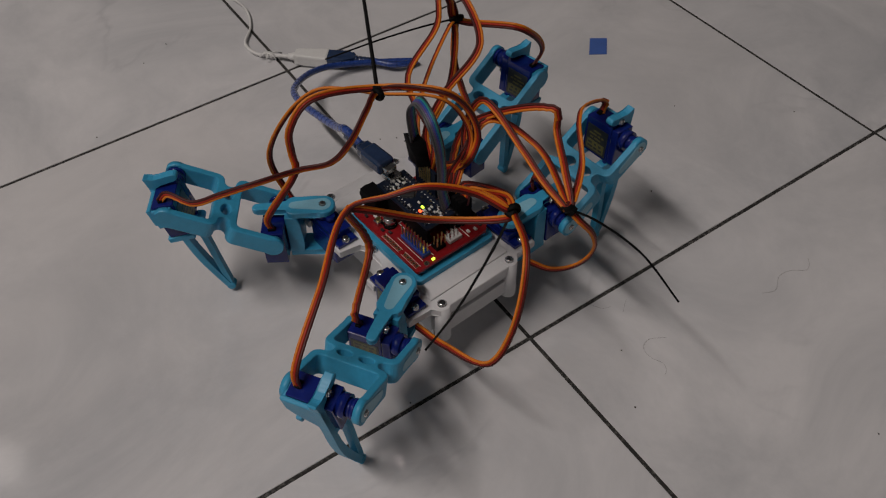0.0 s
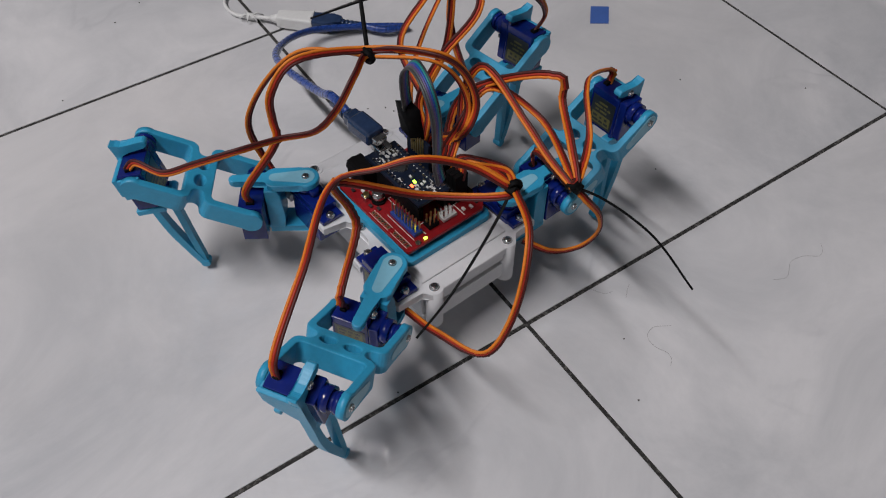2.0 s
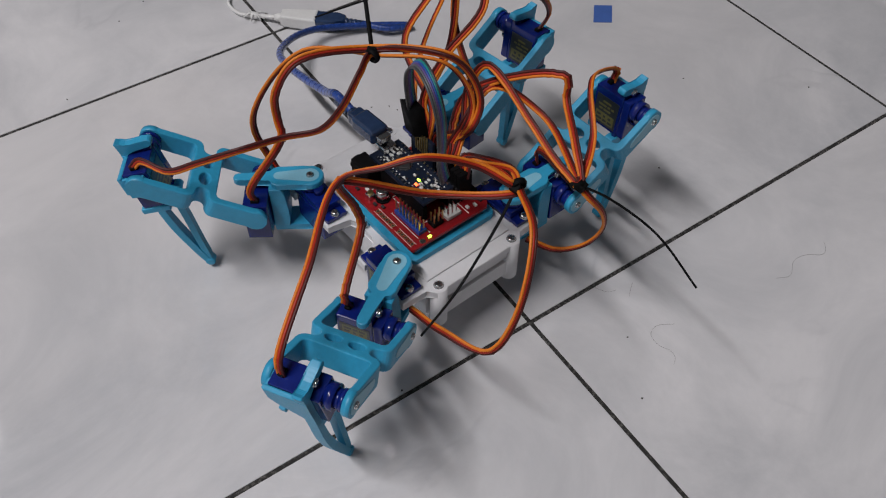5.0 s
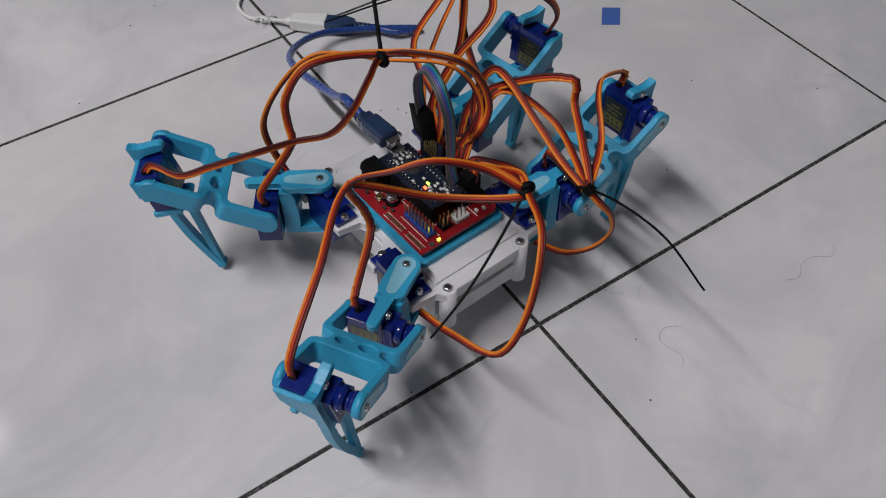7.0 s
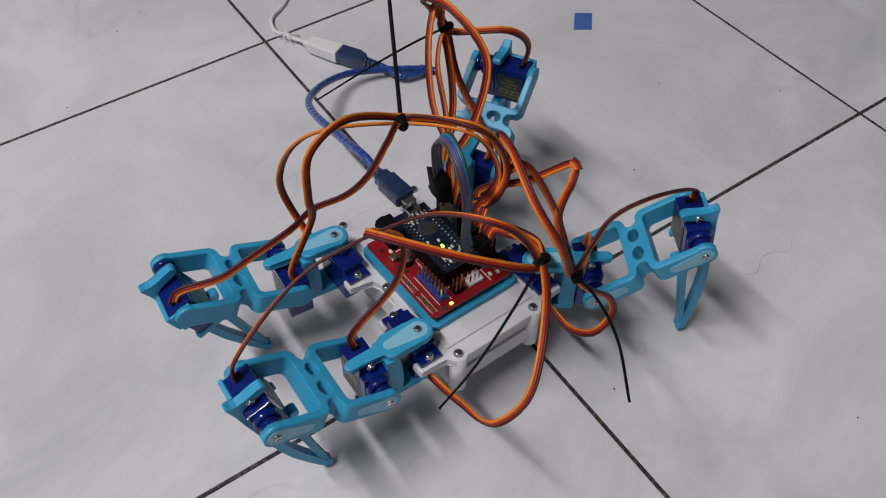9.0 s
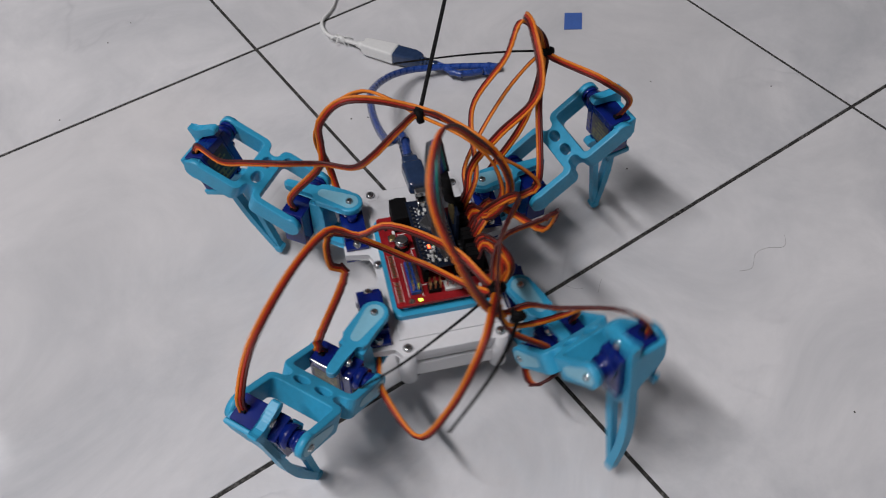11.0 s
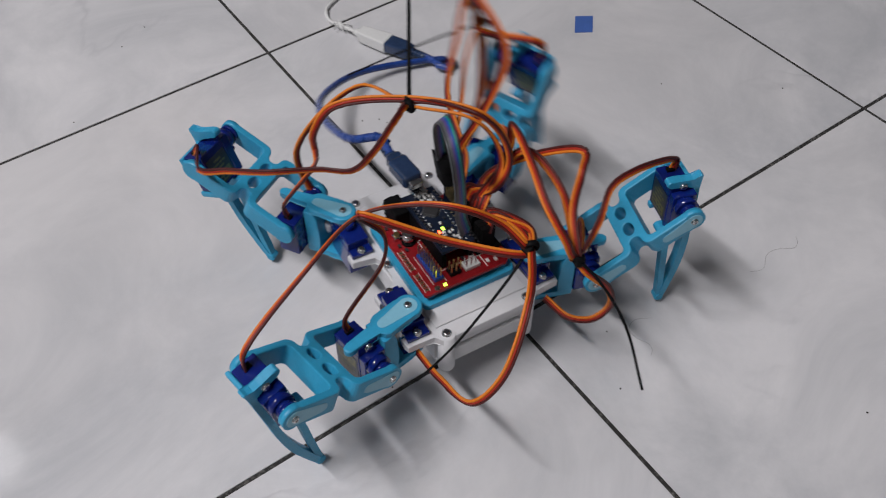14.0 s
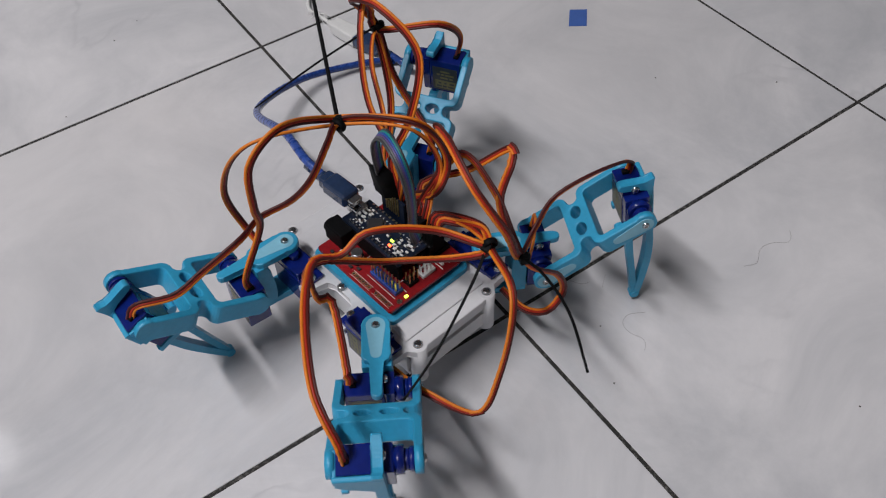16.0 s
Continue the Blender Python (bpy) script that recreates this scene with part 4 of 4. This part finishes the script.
LEADS = [
    ("fl", "knee", (16.0, -20.0), [(24, -26, 85), (25, -44, 94), TIE_BOARD, ((28, (4, -44, 110)), (-4, (8, -55, 117))), ((28, (-18, -33, 120)), (-4, (-6, -52, 134))), ((28, (-32, -24, 116)), (-4, (-22, -31, 132))), ((28, (-49, -16, 113)), (-4, (-47, -14, 118))), ((28, (-84, -44, 108)), (-4, (-76, -6, 106)))], 40),
    ("fl", "hip", (16.0, -17.4), [(25, -22, 84), (23, -43, 92), (14.5, -58, 98), ((28, (-13, -32, 94)), (-4, (-16, -52, 118))), ((28, (-49, -15, 111)), (-4, (-48, -18, 126))), ((28, (-43, -16, 92)), (-4, (-28, -15, 105))), ((28, (-42, -18, 82)), (-4, (-35, -20, 88)))], 34),
    ("fl", "coxa", (16.0, -14.8), [(27, -20, 83), (28, -40, 91), (15.5, -59, 100), ((28, (0, -84, 104)), (-4, (-4, -82, 105))), ((28, (-20, -98, 78)), (-4, (-29, -102, 90))), ((28, (-33, -97, 63)), (-4, (-42, -99, 79))), (-39, -72, 56), (-37, -47, 44)], 32),
    ("fr", "knee", (16.0, -9.8), [(30, -4, 90), ((2, (40, 4, 104)), (32, (46, 0, 102))), ((2, (43, -4, 121)), (32, (33, -5, 127))), ((2, (40, -36, 112)), (32, (16, -33, 146))), ((2, (37, -54, 106)), (32, (9, -55, 140))), ((2, (37, -66, 101)), (32, (14, -69, 121))), ((2, (38, -71, 98)), (32, (26, -68, 95))), ((2, (58, -60, 104)), (32, (41, -63, 99))), ((2, (72, -44, 113)), (32, (52, -62, 109))), ((2, (84, -36, 112)), (32, (70, -66, 114)))], 44),
    ("fr", "hip", (16.0, -7.2), [(28, 2, 88), ((2, (40, 2, 102)), (32, (44, -14, 99))), ((2, (63, -35, 123)), (32, (55, -34, 119))), ((2, (62, -38, 112)), (32, (51, -37, 114))), ((2, (48, -58, 106)), (32, (33, -48, 108))), ((2, (40, -72, 96)), (32, (27, -70, 93)))], 30),
    ("fr", "coxa", (16.0, -4.6), [(26, -6, 92), ((2, (46, -6, 108)), (32, (40, -14, 112))), ((2, (58, -29, 98)), (32, (36, -40, 110))), ((2, (40, -73, 95)), (32, (27, -71, 92))), ((2, (51, -79, 77)), (32, (44, -77, 73))), ((2, (57, -76, 57)), (32, (49, -77, 55))), ((2, (54, -69, 42)), (32, (42, -74, 44))), ((2, (46, -59, 36)), (32, (38, -63, 38))), (37, -48, 41)], 32),
    ("bl", "knee", (16.0, 0.4), [*BUNDLE, TIE_BACK, (-11, 21, 127), (-24, 18, 116), (-33, 24, 104), ((37, (-47, 33, 101)), (8, (-48, 30, 99))), ((37, (-67, 37, 102)), (8, (-64, 22, 103))), ((37, (-84, 49, 95)), (8, (-85, 25, 95))), ((37, (-96, 58, 90)), (8, (-99, 27, 90)))], 40),
    ("bl", "hip", (16.0, 3.0), [*[(x + 1.4, y + 2.6, z - 1) for x, y, z in BUNDLE], (-0.5, 27, 132.5), ((37, (-33, 37, 135)), (8, (-36, 20, 151))), ((37, (-45, 38, 123)), (8, (-51, 20, 141))), ((37, (-46, 39, 107)), (8, (-54, 20, 118))), ((37, (-47, 36, 99)), (8, (-50, 28, 96)))], 36),
    ("bl", "coxa", (16.0, 5.6), [*[(x - 2.2, y + 3.4, z - 3) for x, y, z in BUNDLE], (0.5, 25, 129.5), ((37, (-22, 50, 128)), (8, (-38, 42, 131))), ((37, (-46, 65, 92)), (8, (-48, 62, 94))), (-41, 66, 58), (-38, 50, 44)], 34),
    ("br", "knee", (16.0, 10.6), [(26, 16, 92), (30, 42, 114), ((3, (52, 40, 140)), (30, (38, 60, 138))), ((3, (58, 46, 153)), (30, (48, 69, 150))), ((3, (72, 54, 138)), (30, (60, 80, 138))), ((3, (79, 58, 122)), (30, (65, 83, 122))), ((3, (96, 22, 126)), (30, (90, 60, 125)))], 36),
    ("br", "hip", (16.0, 13.2), [(24, 20, 94), (36, 18, 116), ((3, (58, 14, 138)), (30, (48, 27, 145))), ((3, (64, 36, 156)), (30, (43, 52, 161))), ((3, (68, 52, 150)), (30, (44, 76, 152))), ((3, (80, 59, 124)), (30, (66, 84, 124))), ((3, (74, 54, 98)), (30, (70, 76, 94)))], 32),
    ("br", "coxa", (16.0, 15.8), [(22, 24, 90), (34, 36, 104), ((3, (60, 50, 116)), (30, (50, 68, 116))), ((3, (78, 58, 120)), (30, (64, 83, 120))), ((3, (66, 48, 92)), (30, (58, 64, 88))), (43, 52, 52), (37, 48, 43)], 30),
]


def wire_end(name, joint, legs):
    """Where a lead leaves its servo, in the robot's space, in mm: two points, out of the case and just above it."""
    coxa, femur, knee = leg_poses(name, legs[name])
    m = MIRROR[name]
    if joint == "knee":
        near, off = Vector((1, -11.2 * m, 6.6)), Vector({"bl": (-5, -12.5 * m, 11), "br": (6, -12.0 * m, 14), "fr": (3, -12.0 * m, 11), "fl": (-2, -12.0 * m, 14)}[name])
        return [(knee @ (v * MM)) / MM for v in (off, near)]
    near, off = Vector((L1, -11.2 * m, 6.6)), Vector((L1 + 1, -12.0 * m, 14))
    return [(coxa @ (v * MM)) / MM for v in (off, near)]


def lead_points(lead, legs):
    name, joint, plug, ways, _ = lead
    swing = legs[name][0]
    pts = [Vector((plug[0] + 2.5, plug[1], 76)), Vector((plug[0] + 5.0, plug[1], 83.5))]
    for w in ways:
        if isinstance(w[0], tuple):
            (s1, p1), (s2, p2) = w
            f = max(-0.6, min(1.8, (swing - s1) / (s2 - s1)))
            pts.append(Vector(p1).lerp(Vector(p2), f))
        else:
            pts.append(Vector(w))
    if joint == "coxa":
        return pts
    end = wire_end(name, joint, legs)
    if joint == "knee":
        # a lead never reaches further out than its lifted knee
        hub = Vector((SIDE[name][0] * A, SIDE[name][1] * A, 0))
        reach = Vector((end[0].x - hub.x, end[0].y - hub.y)).length - 6
        for p in pts[-2:]:
            out = Vector((p.x - hub.x, p.y - hub.y))
            if out.length > reach:
                p.x, p.y = hub.x + out.x * reach / out.length, hub.y + out.y * reach / out.length
    return pts + end


def roll_at(roll, f):
    """The twist in degrees a share f of the way along, from degrees given at even steps."""
    u = f * (len(roll) - 1)
    k = min(int(u), len(roll) - 2)
    return roll[k] + (roll[k + 1] - roll[k]) * (u - k)


def transported(pts, roll=(0, 0)):
    """Frames along the points: x along the curve, y kept from turning."""
    out, y = [], None
    for i in range(len(pts)):
        d = (pts[min(i + 1, len(pts) - 1)] - pts[max(i - 1, 0)]).normalized()
        if y is None:
            y = Vector((0, 1, 0)) if abs(d.y) < 0.9 else Vector((1, 0, 0))
        y = (y - d * y.dot(d)).normalized()
        z = d.cross(y)
        m = Matrix((d, y, z)).transposed().to_4x4() @ pose(0, 0, 0, roll_at(roll, i / (len(pts) - 1)))
        m.translation = pts[i] * MM
        out.append(m)
    return out


SUB = 2


def chain_frames(points, n, roll=(0, 0)):
    """The middle frame of each of n pieces along the curve, and the finer frames of the whole."""
    fine = transported(spline(points, n * SUB), roll)
    return fine, [fine[k * SUB + SUB // 2].copy() for k in range(n)]


def wire_mesh(name, fine, home, k, wires, materials):
    """One stiff piece of a lead, bent as it lies in the first stance. wires: (sideways mm, radius mm, slot)."""
    bm = bmesh.new()
    inv = home.inverted()
    first, last = k * SUB, min(len(fine) - 1, (k + 1) * SUB)
    steps = [fine[i] for i in range(first, last + 1)]
    lap, sides = 0.2 * (steps[-1].translation - steps[0].translation).length, 8
    for off, r, slot in wires:
        rings = []
        for i, m in enumerate(steps):
            along = -lap if i == 0 else lap if i == len(steps) - 1 else 0
            turn = [2 * math.pi * q / sides for q in range(sides)]
            rings.append([bm.verts.new((inv @ m @ Vector((along, (off + r * math.cos(a)) * MM, r * math.sin(a) * MM))) / MM) for a in turn])
        for u, v in zip(rings, rings[1:]):
            for q in range(sides):
                f = bm.faces.new((u[q], v[q], v[(q + 1) % sides], u[(q + 1) % sides]))
                f.smooth, f.material_index = True, slot
    return mesh_of(name, bm, materials)


FLAT3 = [(-1.26, 0.73, 0), (0.0, 0.73, 1), (1.26, 0.73, 2)]


MIDDLE = {"fl": 12, "fr": 17, "bl": 22, "br": 16}


def half_way():
    """Joint angles half-way between the resting stances, in which the leads are shaped."""
    _, legs = joints(0.0)
    return {k: (MIDDLE[k], legs[k][1], legs[k][2]) for k in legs}


def build_leads(robot):
    legs = half_way()
    made = []
    for lead in LEADS:
        name, joint, plug, ways, n = lead
        n = round(n * 1.5)
        bm = bmesh.new()
        x, y = plug
        box(bm, (x - 2.4, y - 1.2, 65.5), (x + 5.4, y + 1.2, 79.0), 0.2)
        plug_ob = part("servo_plug", bm, BLACK, robot, "black three-way servo plug on the pins")
        fine, homes = chain_frames(lead_points(lead, legs), n, ROLL.get((name, joint), (0, 0)))
        pieces = []
        for k in range(n):
            ob = new("servo_lead", wire_mesh("servo_lead", fine, homes[k], k, FLAT3, [ORANGE, RED, BROWN]))
            ob.parent = plug_ob
            tagged(ob, "amber, red and brown servo lead")
            ob.matrix_basis = homes[k]
            pieces.append(ob)
        made.append((lead, pieces))
    return made


# ---- cable ties: a loop, a head and a long tail each ----
TIES = [
    # leg, loop place, tail way points, (swing, place) pairs
    (None, (0, 26, 131), (1.0, 0.15, 0.2), [(0, 26, 131), (15, 53, 156), (30, 80, 181), (45.5, 107, 207)]),
    (None, (15, -57.5, 100.5), (0.4, 1.0, 0.3), [(15, -57, 100), (7, -60, 94), (-12, -66, 84), (-32, -71, 74), (-52, -74, 66)]),
    ("fr", (2, (39, -72, 97), 32, (26.5, -69.5, 94)), (0.2, 0.4, 1.0), [(2, (39, -72, 97), 32, (26.5, -69.5, 94)), (2, (43, -84, 96), 32, (20, -84, 92)), (2, (46, -110, 92), 32, (4, -108, 94)), (2, (45, -136, 82), 32, (0, -130, 97))]),
    ("br", (3, (79, 58, 122), 30, (65, 83.5, 123)), (0.2, 0.4, 1.0), [(3, (79, 58, 122), 30, (65, 83.5, 123)), (3, (64, 62, 123), 30, (48, 86, 121)), (3, (38, 69, 123), 30, (20, 89, 114)), (3, (4, 78, 121), 30, (-12, 90, 104))]),
]


def swung(w, legs, leg):
    if leg is None:
        return Vector(w)
    s1, p1, s2, p2 = w
    f = max(-0.5, min(1.35, (legs[leg][0] - s1) / (s2 - s1)))
    return Vector(p1).lerp(Vector(p2), f)


def tie_pose(tie, legs, turn=5.7):
    leg, loop, axis, tail = tie
    at, end = swung(loop, legs, leg), swung(tail[-1], legs, leg)
    if leg == "fr":
        end.x += 0.42 * (turn - 4)    # the tail trails as the robot turns
    d = (end - at).normalized()
    z = Vector((0, 0, 1))
    y = z.cross(d).normalized()
    m = Matrix((d, y, d.cross(y))).transposed().to_4x4()
    m.translation = at * MM
    return m


def build_ties(robot):
    _, legs = joints(0.0)
    made = []
    for tie in TIES:
        leg, loop, axis, tail = tie
        m = tie_pose(tie, legs)
        inv = m.inverted()
        local = [(inv @ (swung(w, legs, leg) * MM)) / MM for w in tail]
        bm = bmesh.new()
        tube(bm, spline(local, 24), [({None: 0.8, "fr": 0.85, "br": 0.95}[leg] if tie is not TIES[0] else 1.05) * (1.0 - 0.3 * k / 24) for k in range(25)], 8, flat=(1.0, 0.34))
        box(bm, (-1.4, -2.2, -2.0), (2.8, 2.2, 2.2), 0.5)
        across = inv.to_3x3() @ Vector(axis).normalized()
        u = across.orthogonal().normalized()
        v = across.cross(u)
        ring = [(u * math.cos(a) + v * math.sin(a)) * 3.2 + Vector((-1.6, 0, 0)) for a in [k * math.pi / 9 for k in range(19)]]
        tube(bm, ring, 1.6, 8, flat=(0.42, 1.0), up=tuple(across))
        ob = part("cable_tie", bm, BLACK, robot, "black cable tie with a long tail")
        ob.matrix_basis = m
        made.append((tie, ob))
    return made


def build_robot():
    robot = tagged(new("walking_robot"), "teal and white four-legged printed robot with blue servos", "robot")
    chassis(robot)
    electronics(robot)
    legs = {}
    for name in LEGS:
        legs[name] = (coxa_bracket(robot, MIRROR[name]), femur_bracket(robot, MIRROR[name]), tibia_foot(robot, MIRROR[name]))
    return robot, legs


# ---- the supply cable on the floor ----
# seconds; the coupler's place and turn; way points of the blue cable from the robot's plug towards it
SUPPLY = [
    (0.0, (0.0285, 0.2877, -41), [(-0.0363, 0.1434, 0.074), (-0.0222, 0.2349, 0.035), (0.0207, 0.2715, 0.012), (0.0840, 0.2478, 0.004)]),
    (7.5, (0.0285, 0.2877, -41), [(-0.0363, 0.1434, 0.074), (-0.0222, 0.2349, 0.035), (0.0207, 0.2715, 0.012), (0.0840, 0.2478, 0.004)]),
    (8.0, (0.0348, 0.2499, -60), [(-0.0381, 0.1035, 0.074), (-0.0195, 0.1872, 0.035), (0.0270, 0.2196, 0.012), (0.0807, 0.2001, 0.004)]),
    (9.5, (0.0348, 0.2499, -60), [(-0.0381, 0.1035, 0.074), (-0.0195, 0.1872, 0.035), (0.0270, 0.2196, 0.012), (0.0807, 0.2001, 0.004)]),
    (11.6, (0.0915, 0.2181, -58), [(-0.0021, 0.0855, 0.074), (0.0435, 0.1671, 0.035), (0.0882, 0.1911, 0.012), (0.1476, 0.1629, 0.004)]),
    (12.9, (0.0915, 0.2181, -58), [(-0.0021, 0.0855, 0.074), (0.0435, 0.1671, 0.035), (0.0882, 0.1911, 0.012), (0.1476, 0.1629, 0.004)]),
    (13.7, (0.0879, 0.2382, -57), [(-0.0072, 0.0912, 0.074), (0.0237, 0.1806, 0.035), (0.0726, 0.2145, 0.012), (0.1344, 0.1923, 0.004)]),
    (14.3, (0.0594, 0.2583, -75), [(-0.0600, 0.1190, 0.079), (-0.0462, 0.1995, 0.035), (0.0078, 0.2340, 0.012), (0.0708, 0.2211, 0.004)]),
    (16.0, (0.0594, 0.2583, -75), [(-0.0600, 0.1190, 0.079), (-0.0462, 0.1995, 0.035), (0.0078, 0.2340, 0.012), (0.0708, 0.2211, 0.004)]),
]


def supply_state(t):
    a = b = SUPPLY[0]
    for u, v in zip(SUPPLY, SUPPLY[1:]):
        if u[0] <= t <= v[0]:
            a, b = u, v
    if t >= SUPPLY[-1][0]:
        a = b = SUPPLY[-1]
    f = (t - a[0]) / (b[0] - a[0]) if b[0] > a[0] else 0.0
    mix = lambda p, q: tuple(x + (y - x) * f for x, y in zip(p, q))
    return mix(a[1], b[1]), [mix(p, q) for p, q in zip(a[2], b[2])]


def supply_points(t):
    (cx, cy, turn), ways = supply_state(t)
    robot, _ = joints(t)
    start = [robot @ (Vector(p) * MM) for p in ((-2.5, 46, 85.5), (-2.5, 57, 87))]
    c = pose(cx, cy, 0.0065, 0, 0, turn)
    end = [c @ Vector((0.052, -0.003, 0)), c @ Vector((0.036, 0, 0)), c @ Vector((0.026, 0, 0))]
    return [p / MM for p in start + [Vector(w) for w in ways] + end]


SUPPLY_N = 44


def build_supply():
    cable = tagged(new("usb_cable"), "blue data cable running from robot to white coupler", "cable")
    fine, homes = chain_frames(supply_points(0.0), SUPPLY_N)
    pieces = []
    for k in range(SUPPLY_N):
        ob = new("cable_sheath", wire_mesh("cable_sheath", fine, homes[k], k, [(0, 2.4, 0)], [USB_BLUE]))
        ob.parent = cable
        ob.matrix_basis = homes[k]
        pieces.append(ob)
    # the smoky plug in the robot's socket
    bm = bmesh.new()
    box(bm, (-5.4, 0, -4.0), (5.4, 17, 4.0), 1.6)
    box(bm, (-4.2, 16, -3.4), (4.2, 21, 3.4), 1.2)
    for k in range(4):
        rod(bm, (0, 20.5 + 3 * k, 0), (0, 22.4 + 3 * k, 0), 3.3 - 0.25 * k, 12)
    rod(bm, (0, 20, 0), (0, 34, 0), 2.4, 12)
    box(bm, (-3.4, -4, -1.7), (3.4, 0.5, 1.7), 0.4, slot=1)
    plug = part("plug", bm, [USB_PLUG, STEEL], cable, "smoky blue moulded plug")
    # the large plug and the white coupler it sits in
    bm = bmesh.new()
    prism(bm, [(0, -6.4), (11, -6.4), (15, -5.6), (21, -3.4), (22, -3.0), (22, 3.0), (21, 3.4), (15, 5.6), (11, 6.4), (0, 6.4)], -4.2, 4.2, "xyz", 1.4)
    for k in range(4):
        rod(bm, (21.5 + 3 * k, 0, 0), (23.6 + 3 * k, 0, 0), 3.5 - 0.25 * k, 12)
    rod(bm, (21, 0, 0), (34, 0, 0), 2.5, 12)
    big = part("plug", bm, USB_PLUG, cable, "large smoky blue plug")
    bm = bmesh.new()
    prism(bm, [(-25, -4.2), (-22, -5.2), (1.2, -7.0), (1.2, 7.0), (-22, 5.2), (-25, 4.2)], -4.6, 4.6, "xyz", 1.3)
    rod(bm, (-30, 0, 0), (-23, 0, 0), 2.2, 12, 4.0)
    coupler = thing("cable_coupler", bm, CORD_WHITE, "white plastic cable coupler lying on the floor", "coupler")
    bm = bmesh.new()
    cord = spline([(-29, 0, 0), (-44, 4, -3), (-58, 6, -4), (-70, 18, -4), (-72, 40, -4.3), (-84, 66, -4.3), (-120, 90, -4.3), (-170, 96, -4.3), (-230, 120, -4.3)], 60)
    tube(bm, cord, [1.45 - 0.55 * min(1, max(0, k - 8) / 8) for k in range(len(cord))], 8)
    part("cord", bm, CORD_WHITE, coupler, "thin white cord")
    bm = bmesh.new()
    rnd = random.Random(3)
    for k in range(7):
        a = radians(150 + 40 * k + rnd.uniform(-15, 15))
        p = Vector((-46, 4, -2))
        q = p + Vector((math.cos(a) * rnd.uniform(4, 11), math.sin(a) * rnd.uniform(4, 9), -1.5))
        tube(bm, [p, p.lerp(q, 0.5) + Vector((0, 0, 2)), q], 0.55, 6)
    rod(bm, (-49, 4.5, -3), (-43, 3.5, -3), 2.6, 10)
    part("twist_tie", bm, CORD_WHITE, coupler, "white twist of wire round the cord")
    return cable, pieces, plug, big, coupler


# ---- small things on the floor ----
def tape_square():
    bm = bmesh.new()
    prism(bm, [(-8.0, -10.3), (5.4, -10.3), (8.0, 10.2), (-5.4, 10.4)], 0.05, 0.35, "xyz")
    ob = thing("tape_square", bm, TAPE, "square of blue masking tape stuck on the floor", "tape")
    ob.matrix_world = pose(0.2106, 0.1860, 0, 0, 0, -34.5)


def hairs():
    for pts in ([(0.1309, -0.0528), (0.1386, -0.0557), (0.1488, -0.0496), (0.1581, -0.0508), (0.1653, -0.0556), (0.1694, -0.0545), (0.1736, -0.0498)],
                [(0.0627, -0.0436), (0.0536, -0.0391), (0.0474, -0.0419), (0.0467, -0.0490), (0.0494, -0.0550), (0.0483, -0.0592), (0.0451, -0.0615)],
                [(0.0431, -0.0017), (0.0474, -0.0080), (0.0516, -0.0094)],
                [(0.0628, -0.0107), (0.0600, -0.0125), (0.0550, -0.0166)]):
        bm = bmesh.new()
        tube(bm, spline([(x * 1000, y * 1000, 0.15) for x, y in pts], 24), 0.08, 5)
        thing("hair", bm, HAIR, "single dark hair on the floor", "hair", "hairs on the floor")


def crumbs():
    rnd = random.Random(8)
    places = [(-0.1458, 0.3108), (-0.0633, 0.3867), (0.2082, 0.0999), (0.2721, 0.0465), (-0.0867, 0.3735), (0.0171, 0.1923),
              (0.1359, 0.0465), (-0.0786, 0.003), (0.018, -0.0672), (0.0273, 0.1869), (0.03, 0.1809), (0.0363, -0.036), (0.11, -0.15)]
    for x, y in places:
        bm = bmesh.new()
        bmesh.ops.create_icosphere(bm, subdivisions=1, radius=0.55)
        for v in bm.verts:
            v.co *= rnd.uniform(0.7, 1.35)
            v.co.z = v.co.z * 0.6 + 0.3
        ob = thing("crumb", bm, CRUMB, "tiny dark crumb on the floor", "crumb", "crumbs on the floor")
        ob.location = (x, y, 0)


floor = room()
lamp_fitting()
robot, leg_parts = build_robot()
leads = build_leads(robot)
ties = build_ties(robot)
cable, sheath, plug, big_plug, coupler = build_supply()
tape_square()
hairs()
crumbs()
floor_tiles(floor)


def motions():
    stances = [(t, *joints(t)) for t in TIMES]
    walk(robot, [(t, m) for t, m, _ in stances])
    for name in LEGS:
        rows = [(t, leg_poses(name, legs[name])) for t, _, legs in stances]
        for k, ob in enumerate(leg_parts[name]):
            walk(ob, [(t, p[k]) for t, p in rows])
    for lead, pieces in leads:
        rows = [(t, chain_frames(lead_points(lead, legs), len(pieces), ROLL.get(lead[:2], (0, 0)))[1]) for t, _, legs in stances]
        for k, ob in enumerate(pieces):
            walk(ob, [(t, h[k]) for t, h in rows])
    for tie, ob in ties:
        walk(ob, [(t, tie_pose(tie, legs, stance(t)[0][2])) for t, _, legs in stances])
    rows = [(t, chain_frames(supply_points(t), SUPPLY_N)[1]) for t in TIMES]
    for k, ob in enumerate(sheath):
        walk(ob, [(t, h[k]) for t, h in rows])
    walk(plug, [(t, m @ pose(-0.0008, 0.0225, 0.0772 + 0.006, 2, 0, 4)) for t, m, _ in stances])
    spots = [(t, supply_state(t)[0]) for t in TIMES]
    for ob in (big_plug, coupler):
        walk(ob, [(t, pose(x, y, 0.0065, 0, 0, turn)) for t, (x, y, turn) in spots])


motions()
